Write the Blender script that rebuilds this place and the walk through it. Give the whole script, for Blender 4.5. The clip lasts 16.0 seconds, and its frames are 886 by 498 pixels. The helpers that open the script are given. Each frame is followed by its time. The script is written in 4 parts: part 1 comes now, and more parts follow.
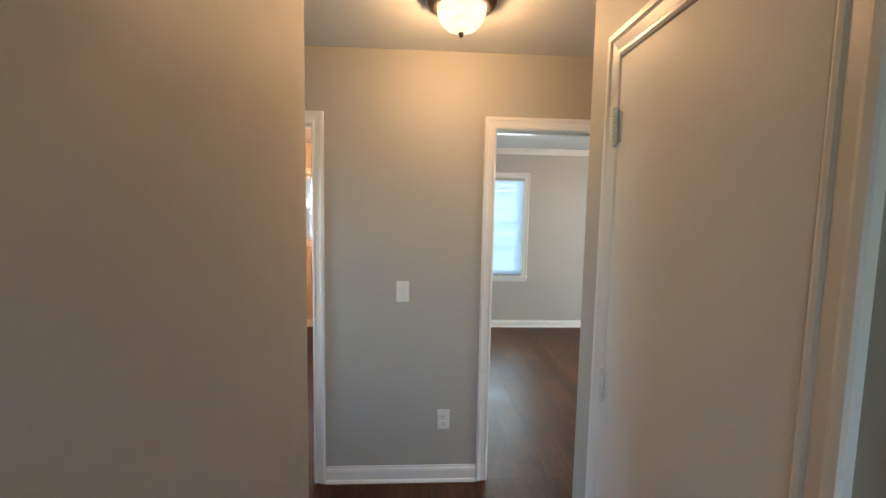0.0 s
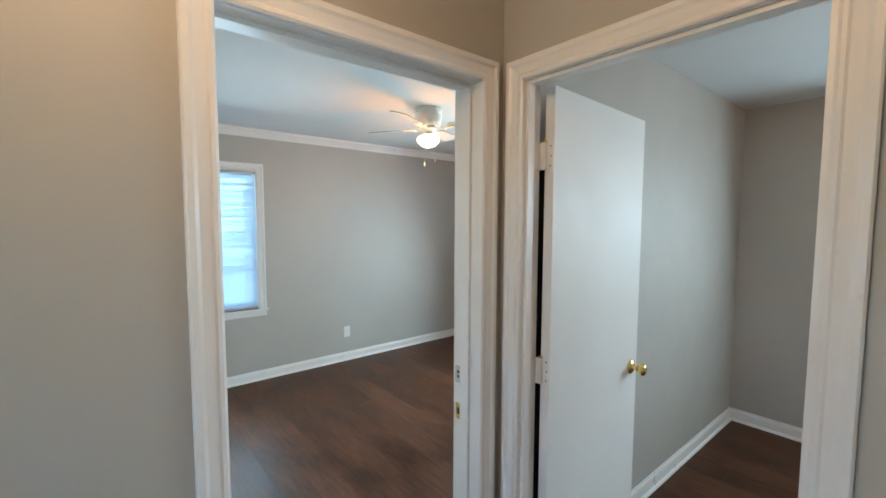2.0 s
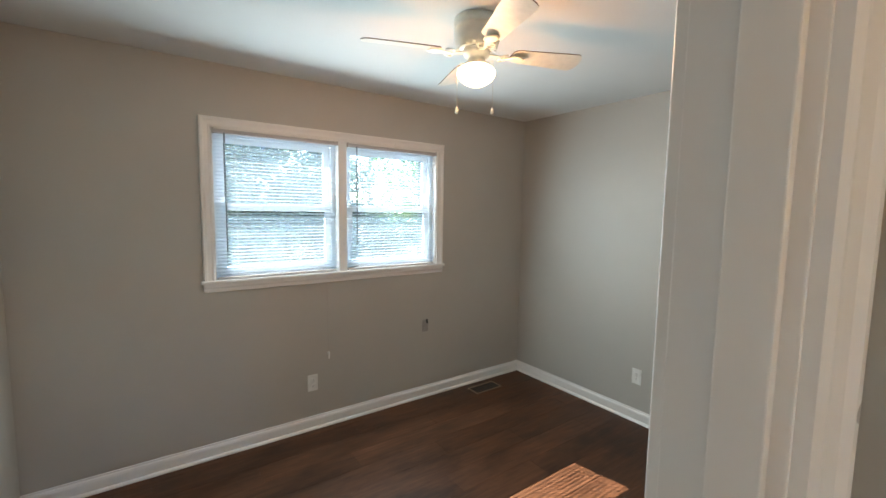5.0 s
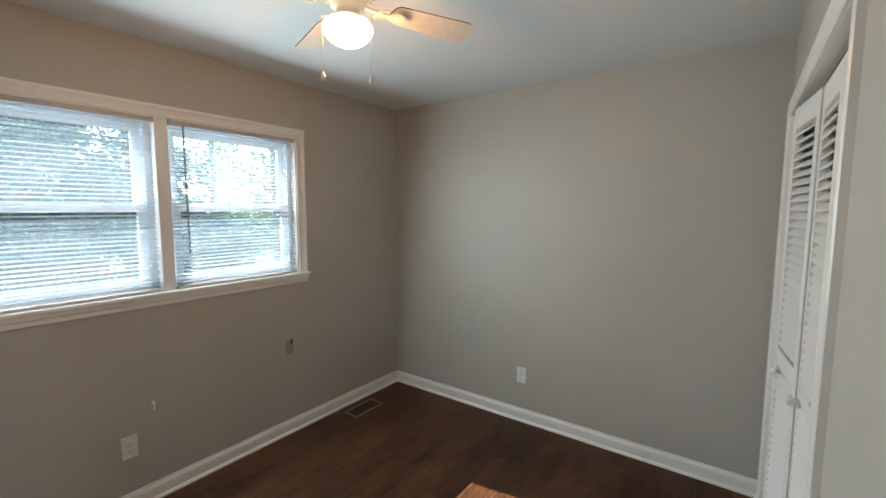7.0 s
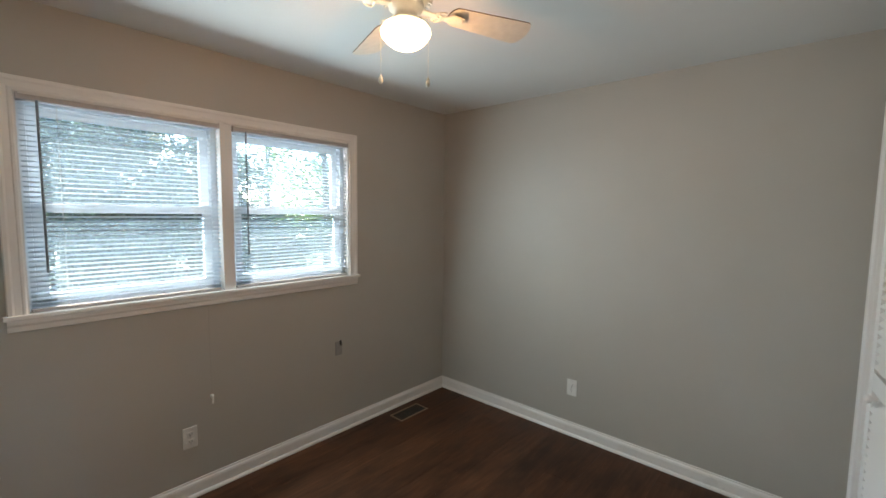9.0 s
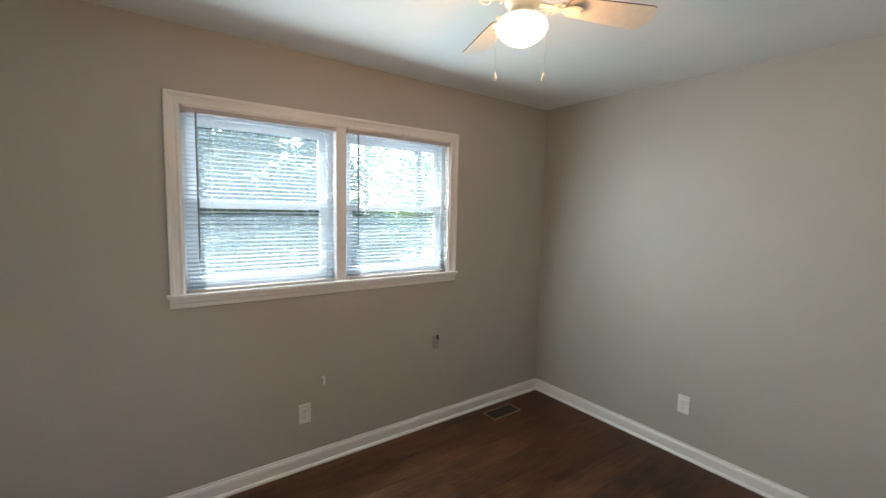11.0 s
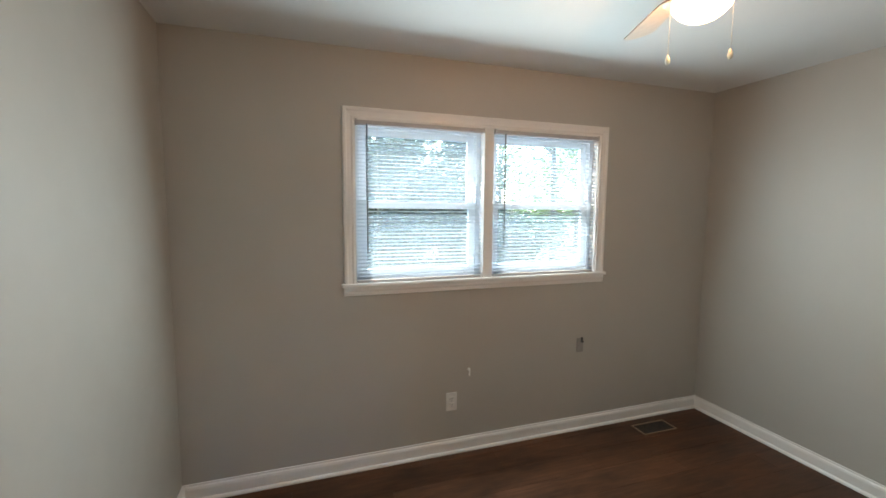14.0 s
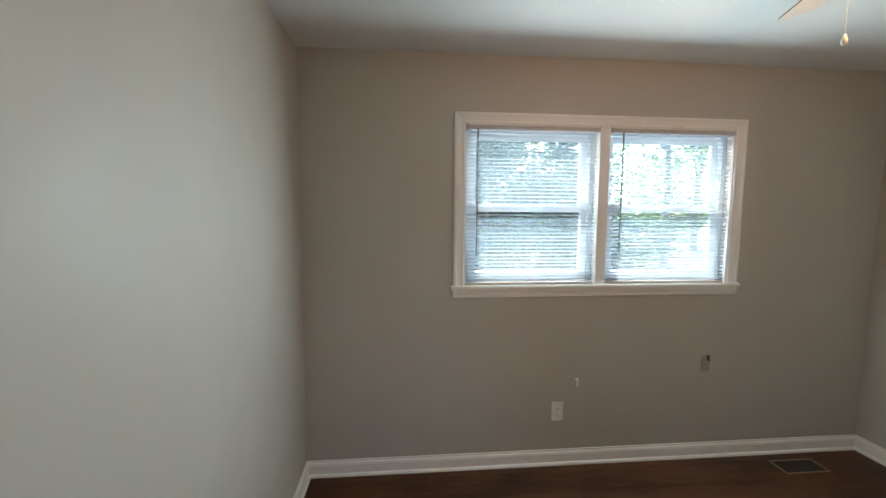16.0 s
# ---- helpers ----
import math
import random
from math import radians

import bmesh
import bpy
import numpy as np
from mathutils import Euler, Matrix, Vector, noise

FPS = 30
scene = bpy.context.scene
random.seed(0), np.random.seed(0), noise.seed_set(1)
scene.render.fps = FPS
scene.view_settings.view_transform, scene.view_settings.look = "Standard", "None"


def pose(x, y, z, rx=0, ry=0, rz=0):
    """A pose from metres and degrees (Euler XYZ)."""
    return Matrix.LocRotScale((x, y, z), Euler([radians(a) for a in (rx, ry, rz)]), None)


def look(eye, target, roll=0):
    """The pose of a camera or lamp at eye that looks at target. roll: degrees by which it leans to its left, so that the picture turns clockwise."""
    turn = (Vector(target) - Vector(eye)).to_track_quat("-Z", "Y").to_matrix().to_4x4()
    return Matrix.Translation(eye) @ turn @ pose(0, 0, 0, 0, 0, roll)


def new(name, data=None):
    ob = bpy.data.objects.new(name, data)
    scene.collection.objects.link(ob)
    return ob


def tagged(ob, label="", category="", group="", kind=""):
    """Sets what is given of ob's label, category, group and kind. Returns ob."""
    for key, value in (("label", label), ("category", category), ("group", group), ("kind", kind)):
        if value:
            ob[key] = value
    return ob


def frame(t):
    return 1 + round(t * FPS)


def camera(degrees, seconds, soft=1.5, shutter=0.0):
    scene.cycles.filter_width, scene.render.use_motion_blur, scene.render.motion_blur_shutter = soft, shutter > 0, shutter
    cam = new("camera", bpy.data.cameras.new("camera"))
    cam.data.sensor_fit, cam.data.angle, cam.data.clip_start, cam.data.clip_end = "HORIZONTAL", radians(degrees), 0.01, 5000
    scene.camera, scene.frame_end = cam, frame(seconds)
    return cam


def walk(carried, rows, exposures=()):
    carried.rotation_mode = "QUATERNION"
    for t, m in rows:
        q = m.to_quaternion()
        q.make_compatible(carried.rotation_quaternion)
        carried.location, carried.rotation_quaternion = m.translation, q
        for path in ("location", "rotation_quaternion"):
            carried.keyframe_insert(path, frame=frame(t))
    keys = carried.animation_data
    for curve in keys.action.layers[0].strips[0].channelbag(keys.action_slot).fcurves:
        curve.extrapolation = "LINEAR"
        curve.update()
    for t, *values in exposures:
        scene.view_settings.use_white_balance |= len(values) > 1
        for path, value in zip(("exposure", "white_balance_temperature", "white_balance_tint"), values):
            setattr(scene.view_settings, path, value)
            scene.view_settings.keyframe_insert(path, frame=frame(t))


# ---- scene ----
cam = camera(93.3, 16.0, soft=1.6)

PATH = [
    (0, (0.085, -2.337, 1.577), (0.202, -0.348, 1.4), 1.1),
    (0.5, (0.104, -1.927, 1.577), (0.255, 0.061, 1.414), 0.8),
    (1, (0.076, -1.571, 1.567), (0.517, 0.376, 1.434), 0.8),
    (1.5, (0.139, -1.246, 1.568), (0.995, 0.556, 1.432), 0.4),
    (2, (0.305, -0.964, 1.602), (1.579, 0.57, 1.457), 0.2),
    (2.5, (0.426, -0.734, 1.592), (2.126, 0.306, 1.429), 0.4),
    (3, (0.6, -0.578, 1.569), (2.53, -0.083, 1.391), 0.2),
    (3.5, (0.807, -0.487, 1.584), (2.796, -0.484, 1.374), 1.3),
    (4, (0.971, -0.411, 1.6), (2.899, -0.9, 1.386), 0.6),
    (4.5, (1.135, -0.445, 1.589), (2.936, -1.294, 1.401), 1.2),
    (5, (1.289, -0.499, 1.593), (2.908, -1.658, 1.405), 0.9),
    (7.5, (1.666, -0.733, 1.592), (2.817, -2.357, 1.396), 0.2),
    (8, (1.674, -0.736, 1.591), (2.875, -2.323, 1.405), 0.4),
    (8.5, (1.684, -0.737, 1.595), (2.947, -2.277, 1.414), 0.6),
    (9, (1.69, -0.716, 1.586), (3.019, -2.202, 1.414), 0.7),
    (11.5, (1.759, -0.665, 1.584), (3.426, -1.752, 1.39), 1.0),
    (12, (1.766, -0.65, 1.582), (3.485, -1.653, 1.387), 0.6),
    (12.5, (1.746, -0.6, 1.573), (3.509, -1.525, 1.383), 0.3),
    (13, (1.745, -0.593, 1.564), (3.553, -1.427, 1.379), 0.3),
    (13.5, (1.753, -0.587, 1.568), (3.603, -1.323, 1.376), 0.4),
    (14, (1.764, -0.565, 1.568), (3.651, -1.197, 1.375), 0.4),
    (14.5, (1.773, -0.552, 1.568), (3.695, -1.069, 1.374), 0.4),
    (15, (1.779, -0.545, 1.575), (3.729, -0.94, 1.379), 0.4),
    (15.5, (1.784, -0.517, 1.577), (3.754, -0.804, 1.383), 0.4),
    (16, (1.781, -0.493, 1.584), (3.762, -0.682, 1.39), 0.4),
]
# seconds, stops, kelvin, tint: the camera's automatic exposure and white balance
EXPOSURES = [(0.0, 3.90, 6800, 6), (0.5, 3.89, 5950, 1), (1.0, 3.89, 6200, 0), (1.5, 3.85, 5900, 1), (2.0, 3.83, 5900, 2), (2.5, 3.80, 6200, 4),
             (3.0, 3.82, 7000, 6), (3.5, 3.80, 6900, 6), (4.0, 3.79, 6700, 6), (5.0, 3.77, 6600, 6), (7.5, 3.42, 6800, 8), (9.0, 3.38, 6800, 8),
             (11.5, 3.65, 6850, 8), (13.5, 3.69, 6900, 8), (16.0, 3.57, 6750, 6)]
walk(cam, [(t, look(e, g, r)) for t, e, g, r in PATH], EXPOSURES)

# ------------------------------------------------------------------ world, sun and lamps
SUN_DIR = Vector((1.0, 0.18, 0.87)).normalized()     # towards the sun

world = bpy.data.worlds.new("sky")
scene.world = world
world.use_nodes = True
wn = world.node_tree.nodes
sky = wn.new("ShaderNodeTexSky")
sky.sky_type = "NISHITA"
sky.sun_disc = False
sky.sun_elevation = math.asin(SUN_DIR.z)
sky.sun_rotation = math.atan2(SUN_DIR.x, SUN_DIR.y)
wn["Background"].inputs["Strength"].default_value = 0.15
world.node_tree.links.new(sky.outputs[0], wn["Background"].inputs["Color"])

sun_data = bpy.data.lights.new("sun", "SUN")
sun_data.energy, sun_data.angle, sun_data.color = 5.0, radians(0.35), (1.0, 0.93, 0.82)
sun = new("sun", sun_data)
sun.matrix_world = look(SUN_DIR * 30, (0, 0, 0))

WARM = (1.0, 0.60, 0.30)


def bulb(x, y, z, watts, colour=WARM, radius=0.045):
    data = bpy.data.lights.new("bulb", "POINT")
    data.energy, data.color, data.shadow_soft_size = watts, colour, radius
    ob = new("bulb", data)
    ob.location = (x, y, z)
    return ob


HALL_LAMP = (0.246, -0.573)
FAN_1 = (2.80, -1.75)
FAN_2 = (2.31, 1.634)
bulb(*HALL_LAMP, 2.345, 1.15, (1.0, 0.59, 0.30))
bulb(*FAN_1, 2.180, 0.85, (1.0, 0.47, 0.18))
bulb(*FAN_2, 2.180, 1.25, (1.0, 0.40, 0.11))
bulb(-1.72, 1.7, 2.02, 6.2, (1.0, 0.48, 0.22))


def window_fill_lamp(eye, target, width, height, watts, colour=(0.71, 0.90, 1.0), spread=145):
    """Area lamp added at a window's opening to stand in for sky light."""
    data = bpy.data.lights.new("window_fill_lamp", "AREA")
    data.shape, data.size, data.size_y = "RECTANGLE", width, height
    data.energy, data.color, data.spread = watts, colour, radians(spread)
    ob = new("window_fill_lamp", data)
    ob.matrix_world = look(eye, target)
    return ob


window_fill_lamp((4.095, -1.668, 1.605), (3.105, -1.668, 1.400), 1.60, 0.80, 2.75, spread=178)
# extra lamp behind the bedroom slats, added to brighten them
window_fill_lamp((4.222, -1.668, 1.600), (3.222, -1.668, 1.550), 1.56, 0.86, 0.48, spread=170)
# lamp at the added, unseen side window; brightens the back room
window_fill_lamp((4.120, 1.500, 1.430), (3.180, 1.500, 1.150), 1.55, 1.15, 3.7)
window_fill_lamp((1.146, 3.080, 1.390), (1.146, 2.140, 1.120), 0.70, 1.25, 1.2)
# extra lamp behind the back room's blind to make its slats brighter
window_fill_lamp((1.146, 3.350, 1.385), (1.146, 2.350, 1.385), 0.66, 1.24, 0.42, spread=170)
window_fill_lamp((-1.150, 3.160, 1.600), (-1.150, 2.220, 1.258), 0.54, 0.78, 0.25)
# fill from the corridor's end, where the window is an unseen addition
window_fill_lamp((0.290, -3.400, 1.280), (0.240, -2.460, 0.938), 0.50, 1.20, 0.10, (0.86, 0.94, 1.0), spread=110)
# neutral fill from the hall's west end, through an added window
window_fill_lamp((-1.560, -0.455, 1.420), (-0.600, -0.455, 1.250), 0.56, 1.10, 0.12, (0.92, 0.97, 1.0), spread=120)


# ------------------------------------------------------------------ materials
def material(name, rough=0.5, metal=0.0):
    m = bpy.data.materials.new(name)
    m.use_nodes = True
    b = m.node_tree.nodes["Principled BSDF"]
    b.inputs["Roughness"].default_value = rough
    b.inputs["Metallic"].default_value = metal
    return m, m.node_tree, b


def noise_node(tree, scale, detail=4.0, stretch=(1, 1, 1), rough=0.5, whole=False):
    tex = tree.nodes.new("ShaderNodeTexNoise")
    tex.inputs["Scale"].default_value = scale
    tex.inputs["Detail"].default_value = detail
    tex.inputs["Roughness"].default_value = rough
    co = tree.nodes.new("ShaderNodeTexCoord")
    mp = tree.nodes.new("ShaderNodeMapping")
    mp.inputs["Scale"].default_value = stretch
    if whole:
        geo = tree.nodes.new("ShaderNodeNewGeometry")
        tree.links.new(geo.outputs["Position"], mp.inputs["Vector"])
    else:
        tree.links.new(co.outputs["Object"], mp.inputs["Vector"])
    tree.links.new(mp.outputs["Vector"], tex.inputs["Vector"])
    return tex


def ramp(tree, source, stops):
    r = tree.nodes.new("ShaderNodeValToRGB")
    e = r.color_ramp.elements
    e[0].position, e[0].color = stops[0][0], (*stops[0][1], 1)
    e[1].position, e[1].color = stops[-1][0], (*stops[-1][1], 1)
    for p, c in stops[1:-1]:
        k = e.new(p)
        k.color = (*c, 1)
    tree.links.new(source, r.inputs["Fac"])
    return r


def bump(tree, bsdf, source, strength, distance):
    b = tree.nodes.new("ShaderNodeBump")
    b.inputs["Strength"].default_value = strength
    b.inputs["Distance"].default_value = distance
    tree.links.new(source, b.inputs["Height"])
    tree.links.new(b.outputs["Normal"], bsdf.inputs["Normal"])


def painted(name, colour, rough, spread=0.05, peel=0.25, fine=120.0):
    """Rolled or brushed paint: broad unevenness, fine roller texture."""
    m, t, b = material(name, rough)
    big = noise_node(t, 1.6, 3)
    lo = [c * (1 - spread) for c in colour]
    hi = [min(1, c * (1 + spread)) for c in colour]
    t.links.new(ramp(t, big.outputs["Fac"], [(0.3, lo), (0.7, hi)]).outputs["Color"], b.inputs["Base Color"])
    small = noise_node(t, fine, 2)
    bump(t, b, small.outputs["Fac"], peel, 0.002)
    mid = noise_node(t, 7.0, 3)
    rr = ramp(t, mid.outputs["Fac"], [(0.3, [rough * 0.85] * 3), (0.7, [min(1, rough * 1.15)] * 3)])
    t.links.new(rr.outputs["Color"], b.inputs["Roughness"])
    return m


def plain(name, colour, rough=0.4, metal=0.0):
    m, t, b = material(name, rough, metal)
    n = noise_node(t, 30.0, 3)
    t.links.new(ramp(t, n.outputs["Fac"], [(0.3, [c * 0.93 for c in colour]), (0.7, [min(1, c * 1.05) for c in colour])]).outputs["Color"], b.inputs["Base Color"])
    return m


WALL = painted("greige_wall_paint", (0.455, 0.428, 0.387), 0.55, 0.03, 0.07, 220.0)
CEILING = painted("flat_ceiling_paint", (0.70, 0.70, 0.69), 0.85, 0.02, 0.25, 90.0)
TRIM = painted("white_trim_paint", (0.80, 0.765, 0.735), 0.32, 0.03, 0.08, 40.0)
DOOR = painted("white_door_paint", (0.80, 0.78, 0.755), 0.52, 0.03, 0.12, 70.0)
# enamel darkened to carry the shade on the backlit blind rails
RAIL = plain("shaded_rail_enamel", (0.47, 0.43, 0.42), 0.45)
PLATE = plain("white_plastic", (0.80, 0.79, 0.76), 0.35)
SLOT = plain("dark_slot", (0.03, 0.03, 0.03), 0.6)
BRASS = plain("polished_brass", (0.80, 0.58, 0.22), 0.18, 1.0)
STEEL = plain("worn_steel", (0.55, 0.53, 0.50), 0.35, 1.0)
BRONZE = plain("dark_bronze", (0.06, 0.045, 0.035), 0.40, 0.6)
CREAM = plain("cream_enamel", (0.78, 0.74, 0.66), 0.35)
BLADE_EDGE = plain("brown_blade_edge", (0.16, 0.09, 0.05), 0.6)
PORCELAIN = plain("white_porcelain", (0.84, 0.83, 0.80), 0.12)
CABINET = plain("white_cabinet_paint", (0.78, 0.76, 0.73), 0.35)
# near-black fill: darkens the door gap, register opening and plank joints
DARK = plain("near_black_fill", (0.02, 0.018, 0.015), 0.9)
TANMETAL = plain("brown_register_metal", (0.27, 0.18, 0.115), 0.45, 0.3)
DARKMETAL = plain("dark_brown_metal", (0.085, 0.050, 0.030), 0.75)
GREYBOX = plain("grey_box_metal", (0.31, 0.295, 0.275), 0.6)
WANDM = plain("grey_clear_wand", (0.18, 0.20, 0.22), 0.25)
CHAIN = plain("pale_nickel_chain", (0.72, 0.66, 0.56), 0.35, 0.6)
CORD = plain("white_cord", (0.75, 0.75, 0.74), 0.7)


def wood_floor(name="dark_brown_wood_planks", hue=0.5, strong=1.0, light=1.0):
    m, t, b = material(name, 0.4)
    b.inputs["Specular IOR Level"].default_value = 0.20
    info = t.nodes.new("ShaderNodeObjectInfo")
    grain = noise_node(t, 5.0, 7, (9, 0.9, 1), 0.62, True)
    blot = noise_node(t, 2.6, 5, (2.0, 0.8, 1), 0.6, True)
    g = ramp(t, grain.outputs["Fac"], [(0.30, (0.044, 0.0180, 0.0090)), (0.55, (0.066, 0.0280, 0.0142)), (0.75, (0.090, 0.0400, 0.0210))])
    k = ramp(t, blot.outputs["Fac"], [(0.32, (0.60, 0.59, 0.59)), (0.50, (1.16, 1.15, 1.14)), (0.70, (1.68, 1.60, 1.52))])
    mul = t.nodes.new("ShaderNodeMix")
    mul.data_type, mul.blend_type = "RGBA", "MULTIPLY"
    mul.inputs["Factor"].default_value = 1.0
    t.links.new(g.outputs["Color"], mul.inputs["A"])
    t.links.new(k.outputs["Color"], mul.inputs["B"])
    hsv = t.nodes.new("ShaderNodeHueSaturation")
    hsv.inputs["Hue"].default_value, hsv.inputs["Saturation"].default_value = hue, strong
    val = t.nodes.new("ShaderNodeMapRange")
    val.inputs["To Min"].default_value, val.inputs["To Max"].default_value = 0.84 * light, 1.16 * light
    t.links.new(info.outputs["Random"], val.inputs["Value"])
    t.links.new(val.outputs["Result"], hsv.inputs["Value"])
    t.links.new(mul.outputs["Result"], hsv.inputs["Color"])
    t.links.new(hsv.outputs["Color"], b.inputs["Base Color"])
    rr = ramp(t, blot.outputs["Fac"], [(0.3, (0.34,) * 3), (0.7, (0.50,) * 3)])
    t.links.new(rr.outputs["Color"], b.inputs["Roughness"])
    bump(t, b, grain.outputs["Fac"], 0.18, 0.002)
    return m


def glow(name, colour, strength, rough=0.4):
    m, t, b = material(name, rough)
    b.inputs["Base Color"].default_value = (0.9, 0.86, 0.78, 1)
    n = noise_node(t, 14.0, 4, (1, 1, 2.5))
    c = ramp(t, n.outputs["Fac"], [(0.3, [x * 0.55 for x in colour]), (0.7, colour)])
    t.links.new(c.outputs["Color"], b.inputs["Emission Color"])
    b.inputs["Emission Strength"].default_value = strength
    return m


def clear_glass():
    m = bpy.data.materials.new("window_glass")
    m.use_nodes = True
    t = m.node_tree
    out = t.nodes["Material Output"]
    t.nodes.remove(t.nodes["Principled BSDF"])
    clear, gloss, mix = t.nodes.new("ShaderNodeBsdfTransparent"), t.nodes.new("ShaderNodeBsdfGlossy"), t.nodes.new("ShaderNodeMixShader")
    clear.inputs["Color"].default_value = (0.79, 0.895, 1.0, 1)
    gloss.inputs["Roughness"].default_value = 0.02
    fres = t.nodes.new("ShaderNodeFresnel")
    t.links.new(fres.outputs[0], mix.inputs[0])
    t.links.new(clear.outputs[0], mix.inputs[1])
    t.links.new(gloss.outputs[0], mix.inputs[2])
    # a blue film that catches the daylight, laying glare haze over the view
    haze, film = t.nodes.new("ShaderNodeBsdfTranslucent"), t.nodes.new("ShaderNodeMixShader")
    haze.inputs["Color"].default_value = (0.56, 0.78, 1.0, 1)
    n = noise_node(t, 3.0, 4)
    r = ramp(t, n.outputs["Fac"], [(0.3, (0.015,) * 3), (0.7, (0.026,) * 3)])
    t.links.new(r.outputs["Color"], film.inputs[0])
    t.links.new(mix.outputs[0], film.inputs[1])
    t.links.new(haze.outputs[0], film.inputs[2])
    t.links.new(film.outputs[0], out.inputs["Surface"])
    return m


def slat_material(name, through_part):
    m, t, b = material(name, 0.45)
    # the sky's blue is put into the white slat and vinyl colours
    b.inputs["Base Color"].default_value = (0.80, 0.86, 0.92, 1)
    out = t.nodes["Material Output"]
    tl, mix = t.nodes.new("ShaderNodeBsdfTranslucent"), t.nodes.new("ShaderNodeMixShader")
    tl.inputs["Color"].default_value = (0.70, 0.80, 0.90, 1)
    mix.inputs[0].default_value = through_part
    t.links.new(b.outputs[0], mix.inputs[1])
    t.links.new(tl.outputs[0], mix.inputs[2])
    t.links.new(mix.outputs[0], out.inputs["Surface"])
    return m


def leaf_material(name, dark, light):
    m, t, b = material(name, 0.28)
    out = t.nodes["Material Output"]
    geo = t.nodes.new("ShaderNodeNewGeometry")
    c = ramp(t, geo.outputs["Random Per Island"], [(0.0, dark), (1.0, light)])
    t.links.new(c.outputs["Color"], b.inputs["Base Color"])
    tl, mix = t.nodes.new("ShaderNodeBsdfTranslucent"), t.nodes.new("ShaderNodeMixShader")
    t.links.new(c.outputs["Color"], tl.inputs["Color"])
    mix.inputs[0].default_value = 0.40
    t.links.new(b.outputs[0], mix.inputs[1])
    t.links.new(tl.outputs[0], mix.inputs[2])
    t.links.new(mix.outputs[0], out.inputs["Surface"])
    return m


PLANK = wood_floor()
PLANK_RED = wood_floor("red_brown_wood_planks", 0.475, 1.0, 0.8)
GLASS = clear_glass()
# translucency added so backlit window frames glow as if in glare
VINYL = slat_material("glowing_white_vinyl", 0.20)
SLAT = slat_material("white_blind_slat", 0.45)
SLAT_THIN = slat_material("thin_white_blind_slat", 0.65)
HALL_GLASS = glow("hall_lamp_marbled_glass", (1.0, 0.76, 0.50), 0.14)
FAN_GLASS = glow("fan_lamp_opal_glass", (1.0, 0.72, 0.42), 0.8)
LEAF = leaf_material("broad_green_leaf", (0.014, 0.026, 0.022), (0.120, 0.150, 0.085))
LEAF_FAR = leaf_material("far_yellow_green_leaf", (0.06, 0.10, 0.03), (0.16, 0.19, 0.07))
BARK = painted("grey_brown_bark", (0.13, 0.10, 0.08), 0.9, 0.3, 0.9, 25.0)
GRASS = painted("lawn_and_leaf_litter", (0.10, 0.11, 0.045), 0.95, 0.35, 0.8, 18.0)


# ------------------------------------------------------------------ mesh helpers
def finish(name, bm, mat, parent=None, smooth=False, label=""):
    me = bpy.data.meshes.new(name)
    bmesh.ops.recalc_face_normals(bm, faces=bm.faces[:])
    if smooth:
        for f in bm.faces:
            f.smooth = True
    bm.to_mesh(me)
    bm.free()
    me.materials.append(mat)
    ob = new(name, me)
    if parent is not None:
        ob.parent = parent
    if label:
        ob["label"] = label
    return ob


def part(name, bm, mat, parent, label="", smooth=False):
    return finish(name, bm, mat, parent, smooth, label)


def thing(name, label, category, group="", at=(0, 0, 0), turn=0.0, kind=""):
    ob = new(name)
    ob.empty_display_size = 0.1
    ob.matrix_basis = pose(*at, 0, 0, turn)
    return tagged(ob, label, category, group, kind)


def add_box(bm, lo, hi, bevel=0.0):
    lo, hi = [min(a, b) for a, b in zip(lo, hi)], [max(a, b) for a, b in zip(lo, hi)]
    made = bmesh.ops.create_cube(bm, size=1.0)["verts"]
    for v in made:
        v.co = Vector([(a + b) / 2 + c * (b - a) for a, b, c in zip(lo, hi, v.co)])
    if bevel:
        edges = {e for v in made for e in v.link_edges}
        bmesh.ops.bevel(bm, geom=list(edges), offset=bevel, segments=2, profile=0.6, affect="EDGES")
    return bm


def box(lo, hi, bevel=0.0):
    return add_box(bmesh.new(), lo, hi, bevel)


def lathe(profile, steps=32, m=None, bm=None):
    """Turns (radius, height) pairs round the z axis, then moves the result by m."""
    bm = bm or bmesh.new()
    rings = []
    for r, z in profile:
        if r < 1e-5:
            rings.append([bm.verts.new((0, 0, z))])
        else:
            rings.append([bm.verts.new((r * math.cos(2 * math.pi * i / steps), r * math.sin(2 * math.pi * i / steps), z)) for i in range(steps)])
    for a, b in zip(rings, rings[1:]):
        for i in range(steps):
            j = (i + 1) % steps
            if len(a) > 1 and len(b) > 1:
                bm.faces.new((a[i], a[j], b[j], b[i]))
            elif len(a) > 1:
                bm.faces.new((a[i], a[j], b[0]))
            elif len(b) > 1:
                bm.faces.new((a[0], b[j], b[i]))
    if m is not None:
        verts = [v for ring in rings for v in ring]
        bmesh.ops.transform(bm, matrix=m, verts=verts)
    return bm


def rod(a, b, r, steps=10):
    a, b = Vector(a), Vector(b)
    m = Matrix.Translation(a) @ (b - a).to_track_quat("Z", "Y").to_matrix().to_4x4()
    n = (b - a).length
    return lathe([(0, 0), (r, 0), (r, n), (0, n)], steps, m)


